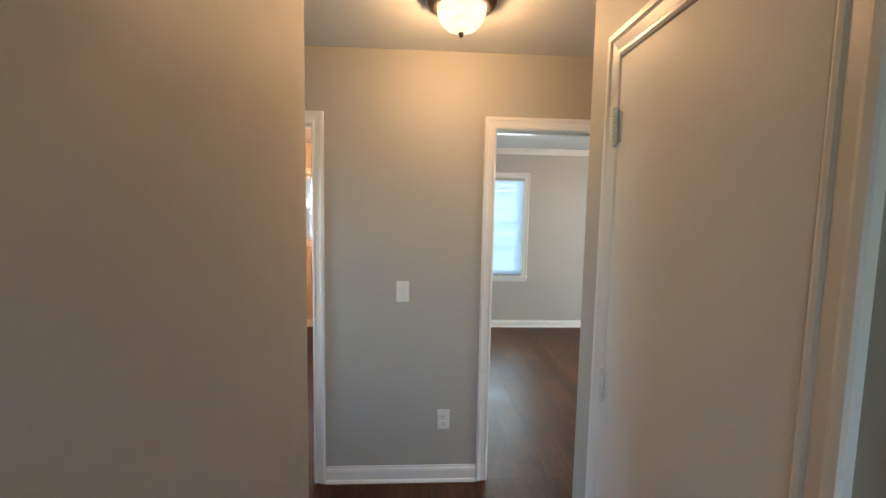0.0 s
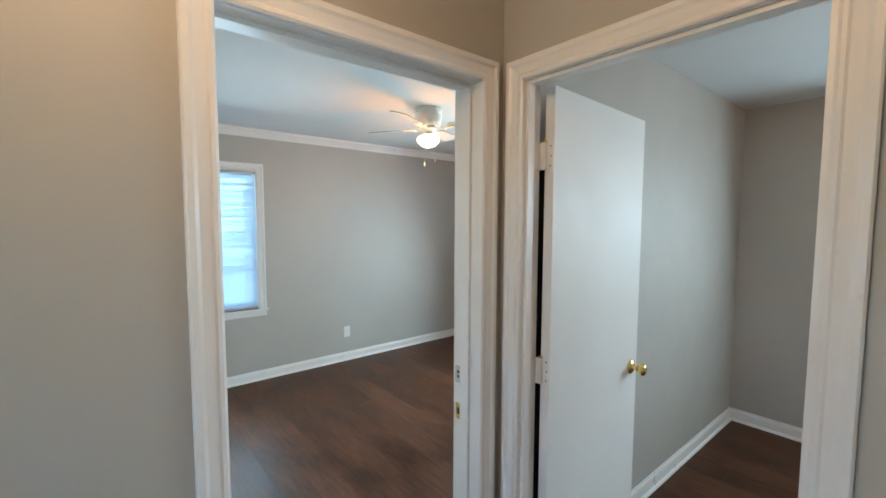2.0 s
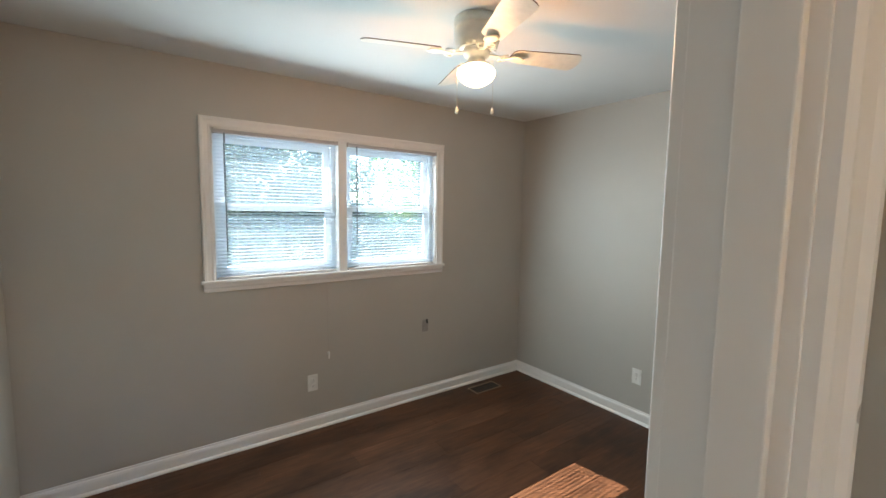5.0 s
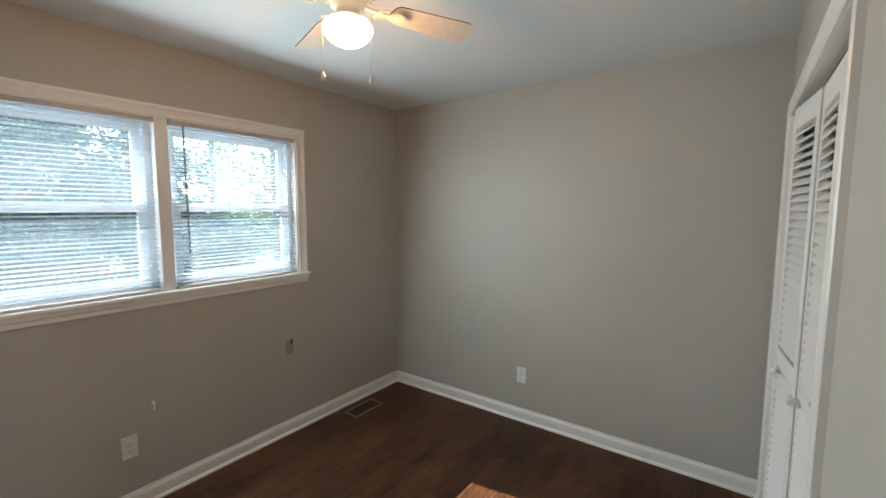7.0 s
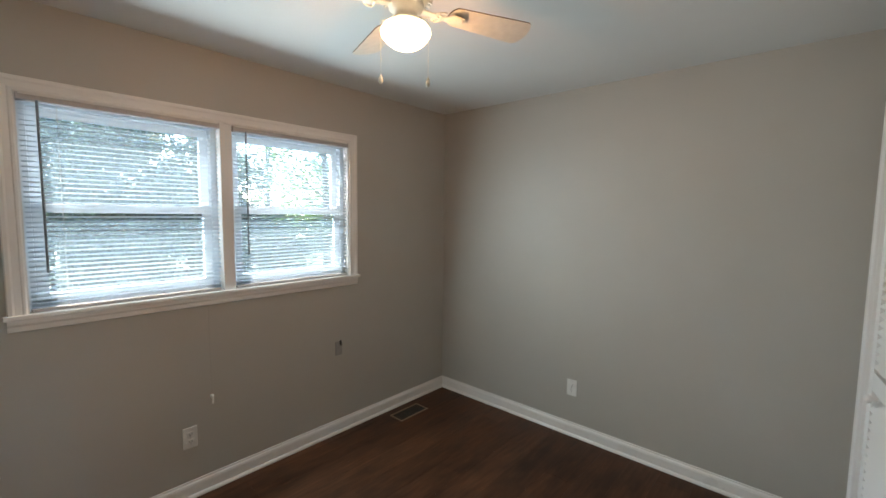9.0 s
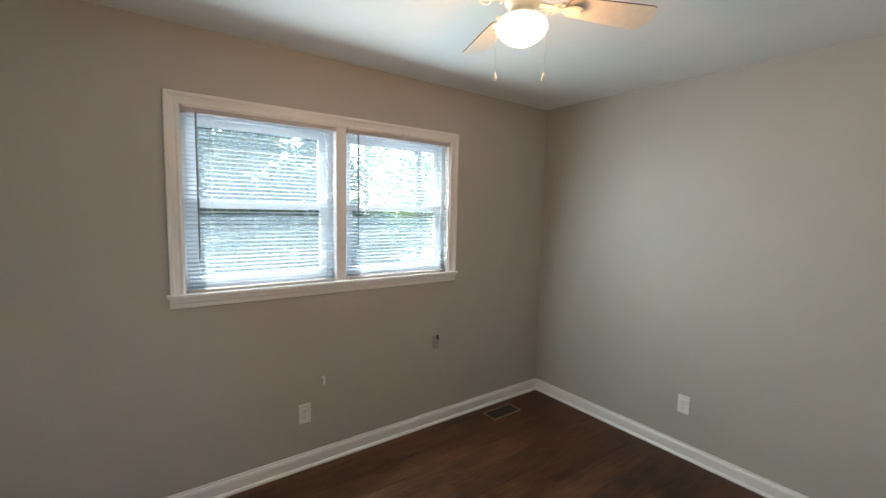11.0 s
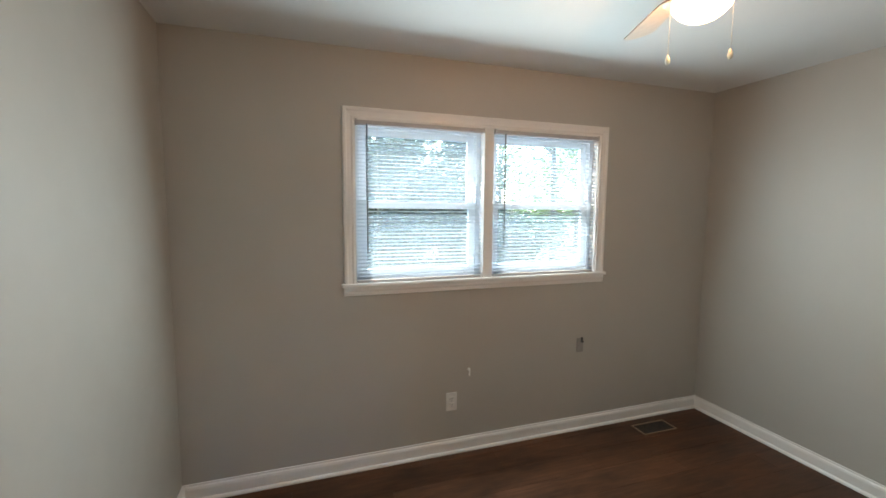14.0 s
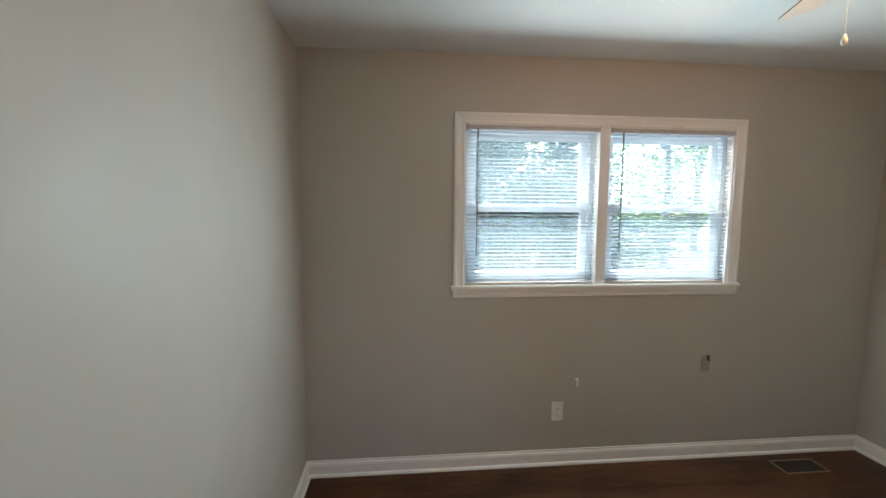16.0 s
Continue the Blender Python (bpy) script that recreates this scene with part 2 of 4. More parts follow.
def prism(outline, depth):
    """A flat outline in x and y, made depth thick along z."""
    bm = bmesh.new()
    low = [bm.verts.new((x, y, 0)) for x, y in outline]
    high = [bm.verts.new((x, y, depth)) for x, y in outline]
    bm.faces.new(low[::-1])
    bm.faces.new(high)
    n = len(outline)
    for i in range(n):
        bm.faces.new((low[i], low[(i + 1) % n], high[(i + 1) % n], high[i]))
    return bm


def wall(name, axis, a, b, u0, u1, openings=(), z0=0.0, z1=2.44, mat=WALL, label="painted greige drywall"):
    """A wall between a and b across its axis, from u0 to u1 along it, with openings (u0, u1, z0, z1) through it."""
    us = sorted({u0, u1, *[o[0] for o in openings], *[o[1] for o in openings]})
    zs = sorted({z0, z1, *[o[2] for o in openings], *[o[3] for o in openings]})
    bm = bmesh.new()
    for ua, ub in zip(us, us[1:]):
        for za, zb in zip(zs, zs[1:]):
            mu, mz = (ua + ub) / 2, (za + zb) / 2
            if any(o[0] < mu < o[1] and o[2] < mz < o[3] for o in openings):
                continue
            if axis == "x":
                add_box(bm, (a, ua, za), (b, ub, zb))
            else:
                add_box(bm, (ua, a, za), (ub, b, zb))
    bmesh.ops.remove_doubles(bm, verts=bm.verts[:], dist=1e-5)
    bm.verts.index_update()
    groups = {}
    for f in bm.faces:
        groups.setdefault(tuple(sorted(v.index for v in f.verts)), []).append(f)
    inner = [f for fs in groups.values() if len(fs) > 1 for f in fs]
    bmesh.ops.delete(bm, geom=inner, context="FACES_ONLY")
    return tagged(finish(name, bm, mat), label, "wall", "", "structure")


def place(axis, face, side):
    """Maps (u along the wall, z, d out of its face) to the world."""
    if axis == "x":
        return lambda u, z, d: (face + side * d, u, z)
    return lambda u, z, d: (u, face + side * d, z)


CASING = ((0.0, 0.0), (0.0, 0.009), (0.006, 0.013), (0.013, 0.013), (0.018, 0.010), (0.040, 0.014), (0.048, 0.019), (0.060, 0.019), (0.064, 0.015), (0.064, 0.0))


def sweep(stations, profile):
    """Joins the same profile at each station; a station maps (w, d) to the world."""
    bm = bmesh.new()
    rows = [[bm.verts.new(s(w, d)) for w, d in profile] for s in stations]
    n = len(profile)
    for a, b in zip(rows, rows[1:]):
        for i in range(n):
            bm.faces.new((a[i], a[(i + 1) % n], b[(i + 1) % n], b[i]))
    bm.faces.new(rows[0])
    bm.faces.new(rows[-1][::-1])
    return bm


def casing(name, axis, face, side, u0, u1, z1, z0=0.0, width=1.0, parent=None):
    at = place(axis, face, side)
    st = [lambda w, d: at(u0 - w * width, z0, d), lambda w, d: at(u0 - w * width, z1 + w * width, d),
          lambda w, d: at(u1 + w * width, z1 + w * width, d), lambda w, d: at(u1 + w * width, z0, d)]
    ob = finish(name, sweep(st, CASING), TRIM, parent)
    if parent is None:
        tagged(ob, "white painted moulded door casing", "door casing", "", "structure")
    return ob


def jamb(name, axis, a, b, u0, u1, z1, stop=None):
    """Boards that line a doorway; u0, u1, z1 are their clear faces; stop: where the door stop runs, across the wall."""
    frame_ob = thing(name, "white painted wooden door jamb", "door jamb", kind="structure")
    t = 0.018

    def board(part_name, ua, ub, za, zb, ca, cb):
        lo, hi = ((ca, ua, za), (cb, ub, zb)) if axis == "x" else ((ua, ca, za), (ub, cb, zb))
        part(part_name, box(lo, hi, 0.0015), TRIM, frame_ob)
    board("side_jamb", u0 - t, u0, 0, z1 + t, a, b)
    board("side_jamb", u1, u1 + t, 0, z1 + t, a, b)
    board("head_jamb", u0, u1, z1, z1 + t, a, b)
    if stop:
        board("door_stop", u0, u0 + 0.011, 0, z1, *stop)
        board("door_stop", u1 - 0.011, u1, 0, z1, *stop)
        board("door_stop", u0 + 0.011, u1 - 0.011, z1 - 0.011, z1, *stop)
    return frame_ob


BASE = ((0.0, 0.0), (0.026, 0.0), (0.025, 0.008), (0.020, 0.015), (0.013, 0.018), (0.013, 0.066), (0.010, 0.078), (0.005, 0.084), (0.004, 0.094), (0.0, 0.095))


def baseboard(axis, face, side, u0, u1):
    at = place(axis, face, side)
    st = [lambda d, z: at(u0, z, d), lambda d, z: at(u1, z, d)]
    return tagged(finish("baseboard", sweep(st, BASE), TRIM), "white painted baseboard with shoe moulding", "baseboard", "", "structure")


# ------------------------------------------------------------------ walls, ceiling
H = 2.44
wall("wall_hall_north", "y", 0.0, 0.13, -1.60, 1.440, [(-1.228, -0.480, 0, 2.053), (0.487, 1.283, 0, 2.053)])
wall("wall_bedroom_door", "x", 1.362, 1.440, -0.94, 0.076, [(-0.832, -0.072, 0, 2.053)])
wall("wall_closet", "x", 1.355, 1.485, -3.507, -0.94, [(-3.378, -1.852, 0, 2.053)])
wall("wall_bedroom_north", "y", 0.076, 0.19, 1.440, 4.178)
wall("wall_bedroom_window", "x", 4.178, 4.33, -3.507, 0.19, [(-2.49, -0.845, 1.135, 2.06)])
wall("wall_bedroom_south", "y", -3.63, -3.507, 0.652, 4.33)
wall("wall_corridor_east", "x", 0.652, 0.77, -3.507, -0.94, [(-1.799, -1.141, 0, 2.036)])
wall("wall_hall_south", "y", -1.06, -0.94, 0.77, 1.355)
wall("wall_closet_divider", "y", -1.95, -1.86, 0.77, 1.355)
wall("wall_corridor_west", "x", -0.412, -0.292, -3.63, -0.911)
wall("wall_hall_south_west", "y", -1.03, -0.911, -1.60, -0.412)
wall("wall_hall_west", "x", -1.72, -1.60, -1.03, 0.0, [(-0.76, -0.15, 0.80, 2.05)])
wall("wall_corridor_end", "y", -3.75, -3.63, -0.412, 0.652, [(0.02, 0.56, 0.75, 2.05)])
wall("wall_back_room_north", "y", 3.307, 3.45, -2.045, 4.45, [(0.78, 1.512, 0.715, 2.055), (-1.44, -0.86, 1.16, 2.05)])
wall("wall_back_room_east", "x", 4.33, 4.45, 0.19, 3.307, [(0.70, 2.30, 0.80, 2.055)])
wall("wall_bath_divider", "x", 0.20, 0.32, 0.13, 3.307)
wall("wall_bath_west", "x", -2.045, -1.925, 0.0, 3.307)
wall("wall_bath_south", "y", 0.0, 0.13, -1.925, -1.60)

tagged(finish("ceiling", box((-2.045, -3.75, H), (4.45, 3.45, H + 0.12)), CEILING), "flat white painted ceiling", "ceiling", "", "structure")

CROWN = ((0.0, H - 0.075), (0.010, H - 0.075), (0.014, H - 0.060), (0.040, H - 0.026), (0.055, H - 0.020), (0.060, H), (0.0, H))
at_n = place("y", 3.307, -1)
tagged(finish("crown_moulding", sweep([lambda d, z: at_n(0.32, z, d), lambda d, z: at_n(4.33, z, d)], CROWN), TRIM), "white painted crown moulding", "moulding", "", "structure")
at_e = place("x", 4.33, -1)
tagged(finish("crown_moulding", sweep([lambda d, z: at_e(0.19, z, d), lambda d, z: at_e(3.307, z, d)], CROWN), TRIM), "white painted crown moulding", "moulding", "", "structure")

# casings and jambs
casing("door_casing", "y", 0.0, -1, 0.505, 1.262, 2.037)
jamb("door_jamb_1", "y", 0.0, 0.13, 0.505, 1.265, 2.035, (0.045, 0.085))
casing("door_casing", "y", 0.0, -1, -1.210, -0.498, 2.037)
jamb("door_jamb_2", "y", 0.0, 0.13, -1.210, -0.498, 2.035, (0.045, 0.085))
casing("door_casing", "x", 1.362, -1, -0.817, -0.090, 2.037)
casing("door_casing", "x", 1.440, 1, -0.817, -0.087, 2.037)
jamb("door_jamb_3", "x", 1.362, 1.440, -0.814, -0.090, 2.035, (1.372, 1.404))
casing("door_casing", "x", 0.652, -1, -1.778, -1.162, 2.020, width=1.2)
jamb("door_jamb_4", "x", 0.652, 0.77, -1.781, -1.159, 2.018)
casing("closet_casing", "x", 1.485, 1, -3.363, -1.867, 2.037)
jamb("closet_jamb", "x", 1.355, 1.485, -3.360, -1.870, 2.035)

# baseboards
for args in (("y", 0.0, -1, -0.431, 0.438),
             ("x", 0.652, -1, -1.084, -0.94), ("x", 0.652, -1, -3.63, -1.856), ("x", -0.292, 1, -3.63, -0.911),
             ("y", -0.94, 1, 0.652, 1.355), ("y", -0.911, 1, -1.60, -0.292), ("x", -1.60, 1, -0.911, 0.0), ("y", 0.0, -1, -1.60, -1.276),
             ("x", 4.178, -1, -3.507, 0.076), ("y", -3.507, 1, 1.485, 4.178), ("y", 0.076, -1, 1.440, 4.178),
             ("x", 1.485, 1, -1.800, -0.94), ("x", 1.485, 1, -3.507, -3.430),
             ("y", 3.307, -1, 0.32, 4.33), ("x", 4.33, -1, 0.19, 3.307), ("x", 0.32, 1, 0.13, 3.307),
             ("y", 3.307, -1, -1.925, 0.20), ("x", -1.925, 1, 2.13, 3.307)):
    baseboard(*args)


# ------------------------------------------------------------------ doors
def knob_part(parent, x, y, z, way, mat=BRASS):
    """A round knob whose stem points along way (a y direction sign) from a leaf's face at y."""
    m = Matrix.Translation((x, y, z)) @ Euler((radians(-90 * way), 0, 0)).to_matrix().to_4x4()
    prof = [(0, 0), (0.032, 0), (0.032, 0.004), (0.026, 0.009), (0.012, 0.012), (0.011, 0.030), (0.016, 0.034), (0.025, 0.044), (0.027, 0.054), (0.023, 0.063), (0.010, 0.067), (0, 0.067)]
    return part("knob", lathe(prof, 28, m), mat, parent, "polished brass knob", True)


def hinge_part(parent, x, y, z, plate_lo, plate_hi):
    """A butt hinge: knuckle on a vertical pin, with a leaf plate."""
    bm = bmesh.new()
    for k in range(5):
        za = z - 0.0475 + k * 0.0190
        lathe([(0, za), (0.0072, za), (0.0086, za + 0.0016), (0.0086, za + 0.0156), (0.0072, za + 0.0172), (0, za + 0.0172)], 16, Matrix.Translation((x, y, 0)), bm)
    lathe([(0, -0.054), (0.0050, -0.053), (0.0058, -0.048), (0.0055, 0.048), (0.0078, 0.050), (0.0074, 0.055), (0, 0.057)], 14, Matrix.Translation((x, y, z)), bm)
    add_box(bm, (plate_lo[0], plate_lo[1], z - 0.042), (plate_hi[0], plate_hi[1], z + 0.042))
    return part("hinge", bm, TRIM, parent, "paint-covered butt hinge")


def slab_door(name, label, at, turn, width):
    """A flush door; its hinge edge stands at the origin, the leaf runs along +x, 35 mm thick from y = 0 to 0.035."""
    d = thing(name, label, "door", at=at, turn=turn, kind="structure")
    part("leaf", box((0.004, 0, 0.012), (width, 0.035, 2.030), 0.002), DOOR, d)
    return d


# bedroom door, folded back square to its wall
d3 = slab_door("door_1", "white flush bedroom door standing open against the wall", (1.455, -0.137, 0), 3.3, 0.718)
knob_part(d3, 0.655, 0.0, 0.948, -1)
knob_part(d3, 0.655, 0.035, 0.948, 1)
part("latch_plate", box((0.714, 0.006, 0.92), (0.7165, 0.029, 0.977)), BRASS, d3)
for hz in (1.807, 1.087, 0.30):
    bm = bmesh.new()
    add_box(bm, (0.0014, 0.0015, hz - 0.045), (0.0040, 0.0345, hz + 0.045), 0.0008)
    hinge = part("hinge", bm, TRIM, d3, "paint-covered butt hinge")
    kn = bmesh.new()
    for k in range(5):
        z0 = hz - 0.045 + k * 0.018
        lathe([(0, z0 + 0.0005), (0.0066, z0 + 0.0005), (0.0070, z0 + 0.002), (0.0070, z0 + 0.016), (0.0066, z0 + 0.0175), (0, z0 + 0.0175)], 14, Matrix.Translation((-0.0055, 0.030, 0)), kn)
    part("knuckle", kn, TRIM, hinge)
    part("pin_head", lathe([(0, hz + 0.045), (0.0080, hz + 0.046), (0.0085, hz + 0.049), (0.005, hz + 0.052), (0, hz + 0.053)], 14, Matrix.Translation((-0.0055, 0.030, 0))), BRASS, hinge, "bare brass pin head")
    part("jamb_leaf", box((-0.045, 0.0445, hz - 0.045), (-0.006, 0.0468, hz + 0.045), 0.0008), TRIM, hinge)
    part("bridge", box((-0.012, 0.034, hz - 0.044), (-0.004, 0.0450, hz + 0.044), 0.0008), TRIM, hinge)
    for dz, dy in ((0.032, 0.012), (0.0, 0.009), (-0.032, 0.012)):
        part("screw", lathe([(0, 0), (0.0032, 0), (0.0024, 0.0008), (0, 0.0009)], 10, Matrix.Translation((0.0014, dy, hz + dz)) @ Euler((0, radians(-90), 0)).to_matrix().to_4x4()), TANMETAL, hinge)

# near-black panel added behind the open bedroom door to darken the hinge gap
bp = thing("panel", "near-black tall panel added behind the door to darken the hinge gap", "panel", at=(1.53, 0.034, 0.0))
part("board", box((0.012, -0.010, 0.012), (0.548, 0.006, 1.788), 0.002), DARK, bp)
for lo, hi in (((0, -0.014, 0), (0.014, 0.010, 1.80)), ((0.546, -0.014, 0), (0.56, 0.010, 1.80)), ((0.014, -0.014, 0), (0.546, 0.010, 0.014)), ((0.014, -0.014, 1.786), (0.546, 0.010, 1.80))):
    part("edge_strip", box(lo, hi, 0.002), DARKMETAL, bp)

# corridor closet door, shut
d4 = thing("door_2", "closed flush door painted greige like the corridor", "door", kind="structure")
part("leaf", box((0.643, -1.778, 0.012), (0.678, -1.162, 2.013), 0.002), DOOR, d4)
for hz in (1.822, 1.075, 0.30):
    h4 = hinge_part(d4, 0.6330, -1.1590, hz, (0.6405, -1.180), (0.6428, -1.161))
    part("casing_leaf", box((0.6350, -1.1570, hz - 0.045), (0.6382, -1.1430, hz + 0.045), 0.0008), TRIM, h4)
    for dz in (-0.030, 0.0, 0.030):
        part("screw", lathe([(0, 0), (0.0036, 0), (0.0028, 0.0010), (0, 0.0012)], 10, Matrix.Translation((0.6350, -1.1495, hz + dz)) @ Euler((0, radians(-90), 0)).to_matrix().to_4x4()), TANMETAL, h4)
knob_bm = lathe([(0, 0), (0.030, 0), (0.030, 0.004), (0.012, 0.010), (0.011, 0.028), (0.025, 0.042), (0.024, 0.060), (0, 0.065)], 24, Matrix.Translation((0.643, -1.720, 0.95)) @ Euler((0, radians(-90), 0)).to_matrix().to_4x4())
part("knob", knob_bm, BRASS, d4, "polished brass knob", True)

# bathroom door, opened inwards
d5 = slab_door("door_3", "white flush bathroom door standing half open", (-1.205, 0.128, 0), 77.0, 0.700)
knob_part(d5, 0.640, 0.0, 0.948, -1)
knob_part(d5, 0.640, 0.035, 0.948, 1)
for hz in (1.82, 1.085, 0.30):
    hinge_part(d5, -0.002, 0.040, hz, (0.002, 0.006), (0.004, 0.034))

# strike plate on the back room's jamb
st = thing("strike_plate", "worn steel strike plate on a door jamb", "strike plate", at=(1.265, 0.103, 1.057))
part("plate", box((-0.0022, -0.016, -0.030), (0.0, 0.016, 0.030), 0.0006), STEEL, st)
part("hole", box((-0.0030, -0.005, -0.012), (-0.0022, 0.005, -0.002)), SLOT, st)
part("hole", box((-0.0030, -0.005, 0.004), (-0.0022, 0.005, 0.014)), SLOT, st)
st2 = thing("strike_plate", "small brass strike plate low on a door jamb", "strike plate", at=(1.265, 0.103, 0.925))
part("plate", box((-0.0022, -0.013, -0.028), (0.0, 0.013, 0.028), 0.0006), BRASS, st2)
part("hole", box((-0.0030, -0.006, -0.012), (-0.0022, 0.006, 0.012)), SLOT, st2)


# bifold louvred closet doors
def bifold_leaf(parent, a, b, knob_at=None):
    """A louvred leaf from a to b in plan; its front looks to the right of the way from a to b turned up (+x side)."""
    ax, ay = a
    bx, by = b
    w = math.hypot(bx - ax, by - ay)
    leaf = new("leaf")
    leaf.empty_display_size = 0.05
    leaf.parent = parent
    leaf.matrix_basis = Matrix.Translation((ax, ay, 0)) @ Euler((0, 0, math.atan2(by - ay, bx - ax))).to_matrix().to_4x4()
    z0, z1, zm, st_w, th = 0.018, 2.000, 0.985, 0.048, 0.028
    bm = bmesh.new()
    add_box(bm, (0.002, 0, z0), (st_w, th, z1), 0.0015)
    add_box(bm, (w - st_w, 0, z0), (w - 0.002, th, z1), 0.0015)
    for za, zb in ((z0, z0 + 0.11), (zm - 0.05, zm + 0.02), (z1 - 0.085, z1)):
        add_box(bm, (st_w, 0.001, za), (w - st_w, th - 0.001, zb), 0.001)
    mesh_frame = part("stile_frame", bm, DOOR, leaf)
    sm = bpy.data.meshes.new("louvre")
    b2 = box((st_w, -0.021, -0.003), (w - st_w, 0.021, 0.003), 0.001)
    bmesh.ops.rotate(b2, verts=b2.verts[:], cent=(0, 0, 0), matrix=Matrix.Rotation(radians(40), 3, "X"))
    b2.to_mesh(sm)
    b2.free()
    sm.materials.append(DOOR)
    z = z0 + 0.130
    while z < z1 - 0.095:
        if not zm - 0.068 < z < zm + 0.036:
            s = new("louvre", sm)
            s.parent = leaf
            s.location = (0, th / 2, z)
        z += 0.033
    if knob_at is not None:
        part("knob", lathe([(0, 0), (0.009, 0), (0.008, 0.012), (0.016, 0.020), (0.018, 0.027), (0.013, 0.034), (0, 0.036)], 20,
                           Matrix.Translation((knob_at, 0.0, 0.925)) @ Euler((radians(90), 0, 0)).to_matrix().to_4x4()), TRIM, leaf, "white round wooden knob", True)
    return leaf


closet = thing("closet_doors", "white louvred bifold closet doors, one pair ajar", "closet door", kind="structure")
bifold_leaf(closet, (1.454, -2.243), (1.454, -1.872))
bifold_leaf(closet, (1.454, -2.618), (1.454, -2.245), 0.05)
bifold_leaf(closet, (1.502, -3.000), (1.458, -2.632), 0.13)
bifold_leaf(closet, (1.458, -3.358), (1.502, -3.004))
part("track", box((1.425, -3.36, 2.012), (1.452, -1.87, 2.035)), STEEL, closet)


# ------------------------------------------------------------------ windows and blinds
def window_unit(parent, axis, face, side, u0, u1, z0, z1, depth):
    """Double-hung vinyl window set depth behind the wall's face, in an opening of its own."""
    at = place(axis, face, side)

    def bar(name, ua, ub, za, zb, da, db, mat=VINYL, up=None, bevel=0.002):
        return part(name, box(at(ua, za, da), at(ub, zb, db), bevel), mat, up or parent)
    d = -depth
    f = 0.030
    for nm, ua, ub, za, zb in (("frame_side", u0, u0 + f, z0, z1), ("frame_side", u1 - f, u1, z0, z1), ("frame_head", u0 + f, u1 - f, z1 - f, z1), ("frame_foot", u0 + f, u1 - f, z0, z0 + f)):
        bar(nm, ua, ub, za, zb, d - 0.075, d)
    zm = (z0 + z1) / 2 - 0.01
    for nm, za, zb, da, db in (("upper_sash", zm - 0.018, z1 - f, d - 0.065, d - 0.040), ("lower_sash", z0 + f, zm + 0.020, d - 0.034, d - 0.008)):
        s = 0.042
        bm = bmesh.new()
        for ua, ub, zc, zd in ((u0 + f, u0 + f + s, za, zb), (u1 - f - s, u1 - f, za, zb), (u0 + f + s, u1 - f - s, zb - 0.038, zb), (u0 + f + s, u1 - f - s, za, za + 0.038)):
            add_box(bm, at(ua, zc, da), at(ub, zd, db), 0.002)
        sash = part(nm, bm, VINYL, parent)
        pane = part("pane", box(at(u0 + f + s, za + 0.038, (da + db) / 2 - 0.003), at(u1 - f - s, zb - 0.038, (da + db) / 2 + 0.003)), GLASS, sash)
        pane.visible_shadow = False
    for ua in (u0 + (u1 - u0) * 0.3, u0 + (u1 - u0) * 0.7):
        bar("sash_lock", ua - 0.025, ua + 0.025, zm + 0.020, zm + 0.030, d - 0.034, d - 0.012)


def window_trim(parent, axis, face, side, u0, u1, z0, z1, depth, mullions=()):
    at = place(axis, face, side)
    casing("casing", axis, face, side, u0, u1, z1, z0, 1.0, parent)
    part("stool", box(at(u0 - 0.078, z0 - 0.020, -depth), at(u1 + 0.078, z0, 0.030), 0.004), TRIM, parent)
    part("apron", sweep([lambda w, d: at(u0 - 0.066, z0 - 0.020 - w, d), lambda w, d: at(u1 + 0.066, z0 - 0.020 - w, d)],
                        ((0.0, 0.0), (0.0, 0.017), (0.020, 0.017), (0.030, 0.012), (0.050, 0.010), (0.054, 0.0))), TRIM, parent)
    for ma, mb in mullions:
        part("mullion", box(at(ma, z0, -depth), at(mb, z1, 0.010), 0.003), TRIM, parent)
    t = 0.006
    for ua, ub, za, zb in ((u0, u0 + t, z0, z1), (u1 - t, u1, z0, z1), (u0 + t, u1 - t, z1 - t, z1)):
        part("reveal", box(at(ua, za, -depth), at(ub, zb, 0.001)), TRIM, parent)


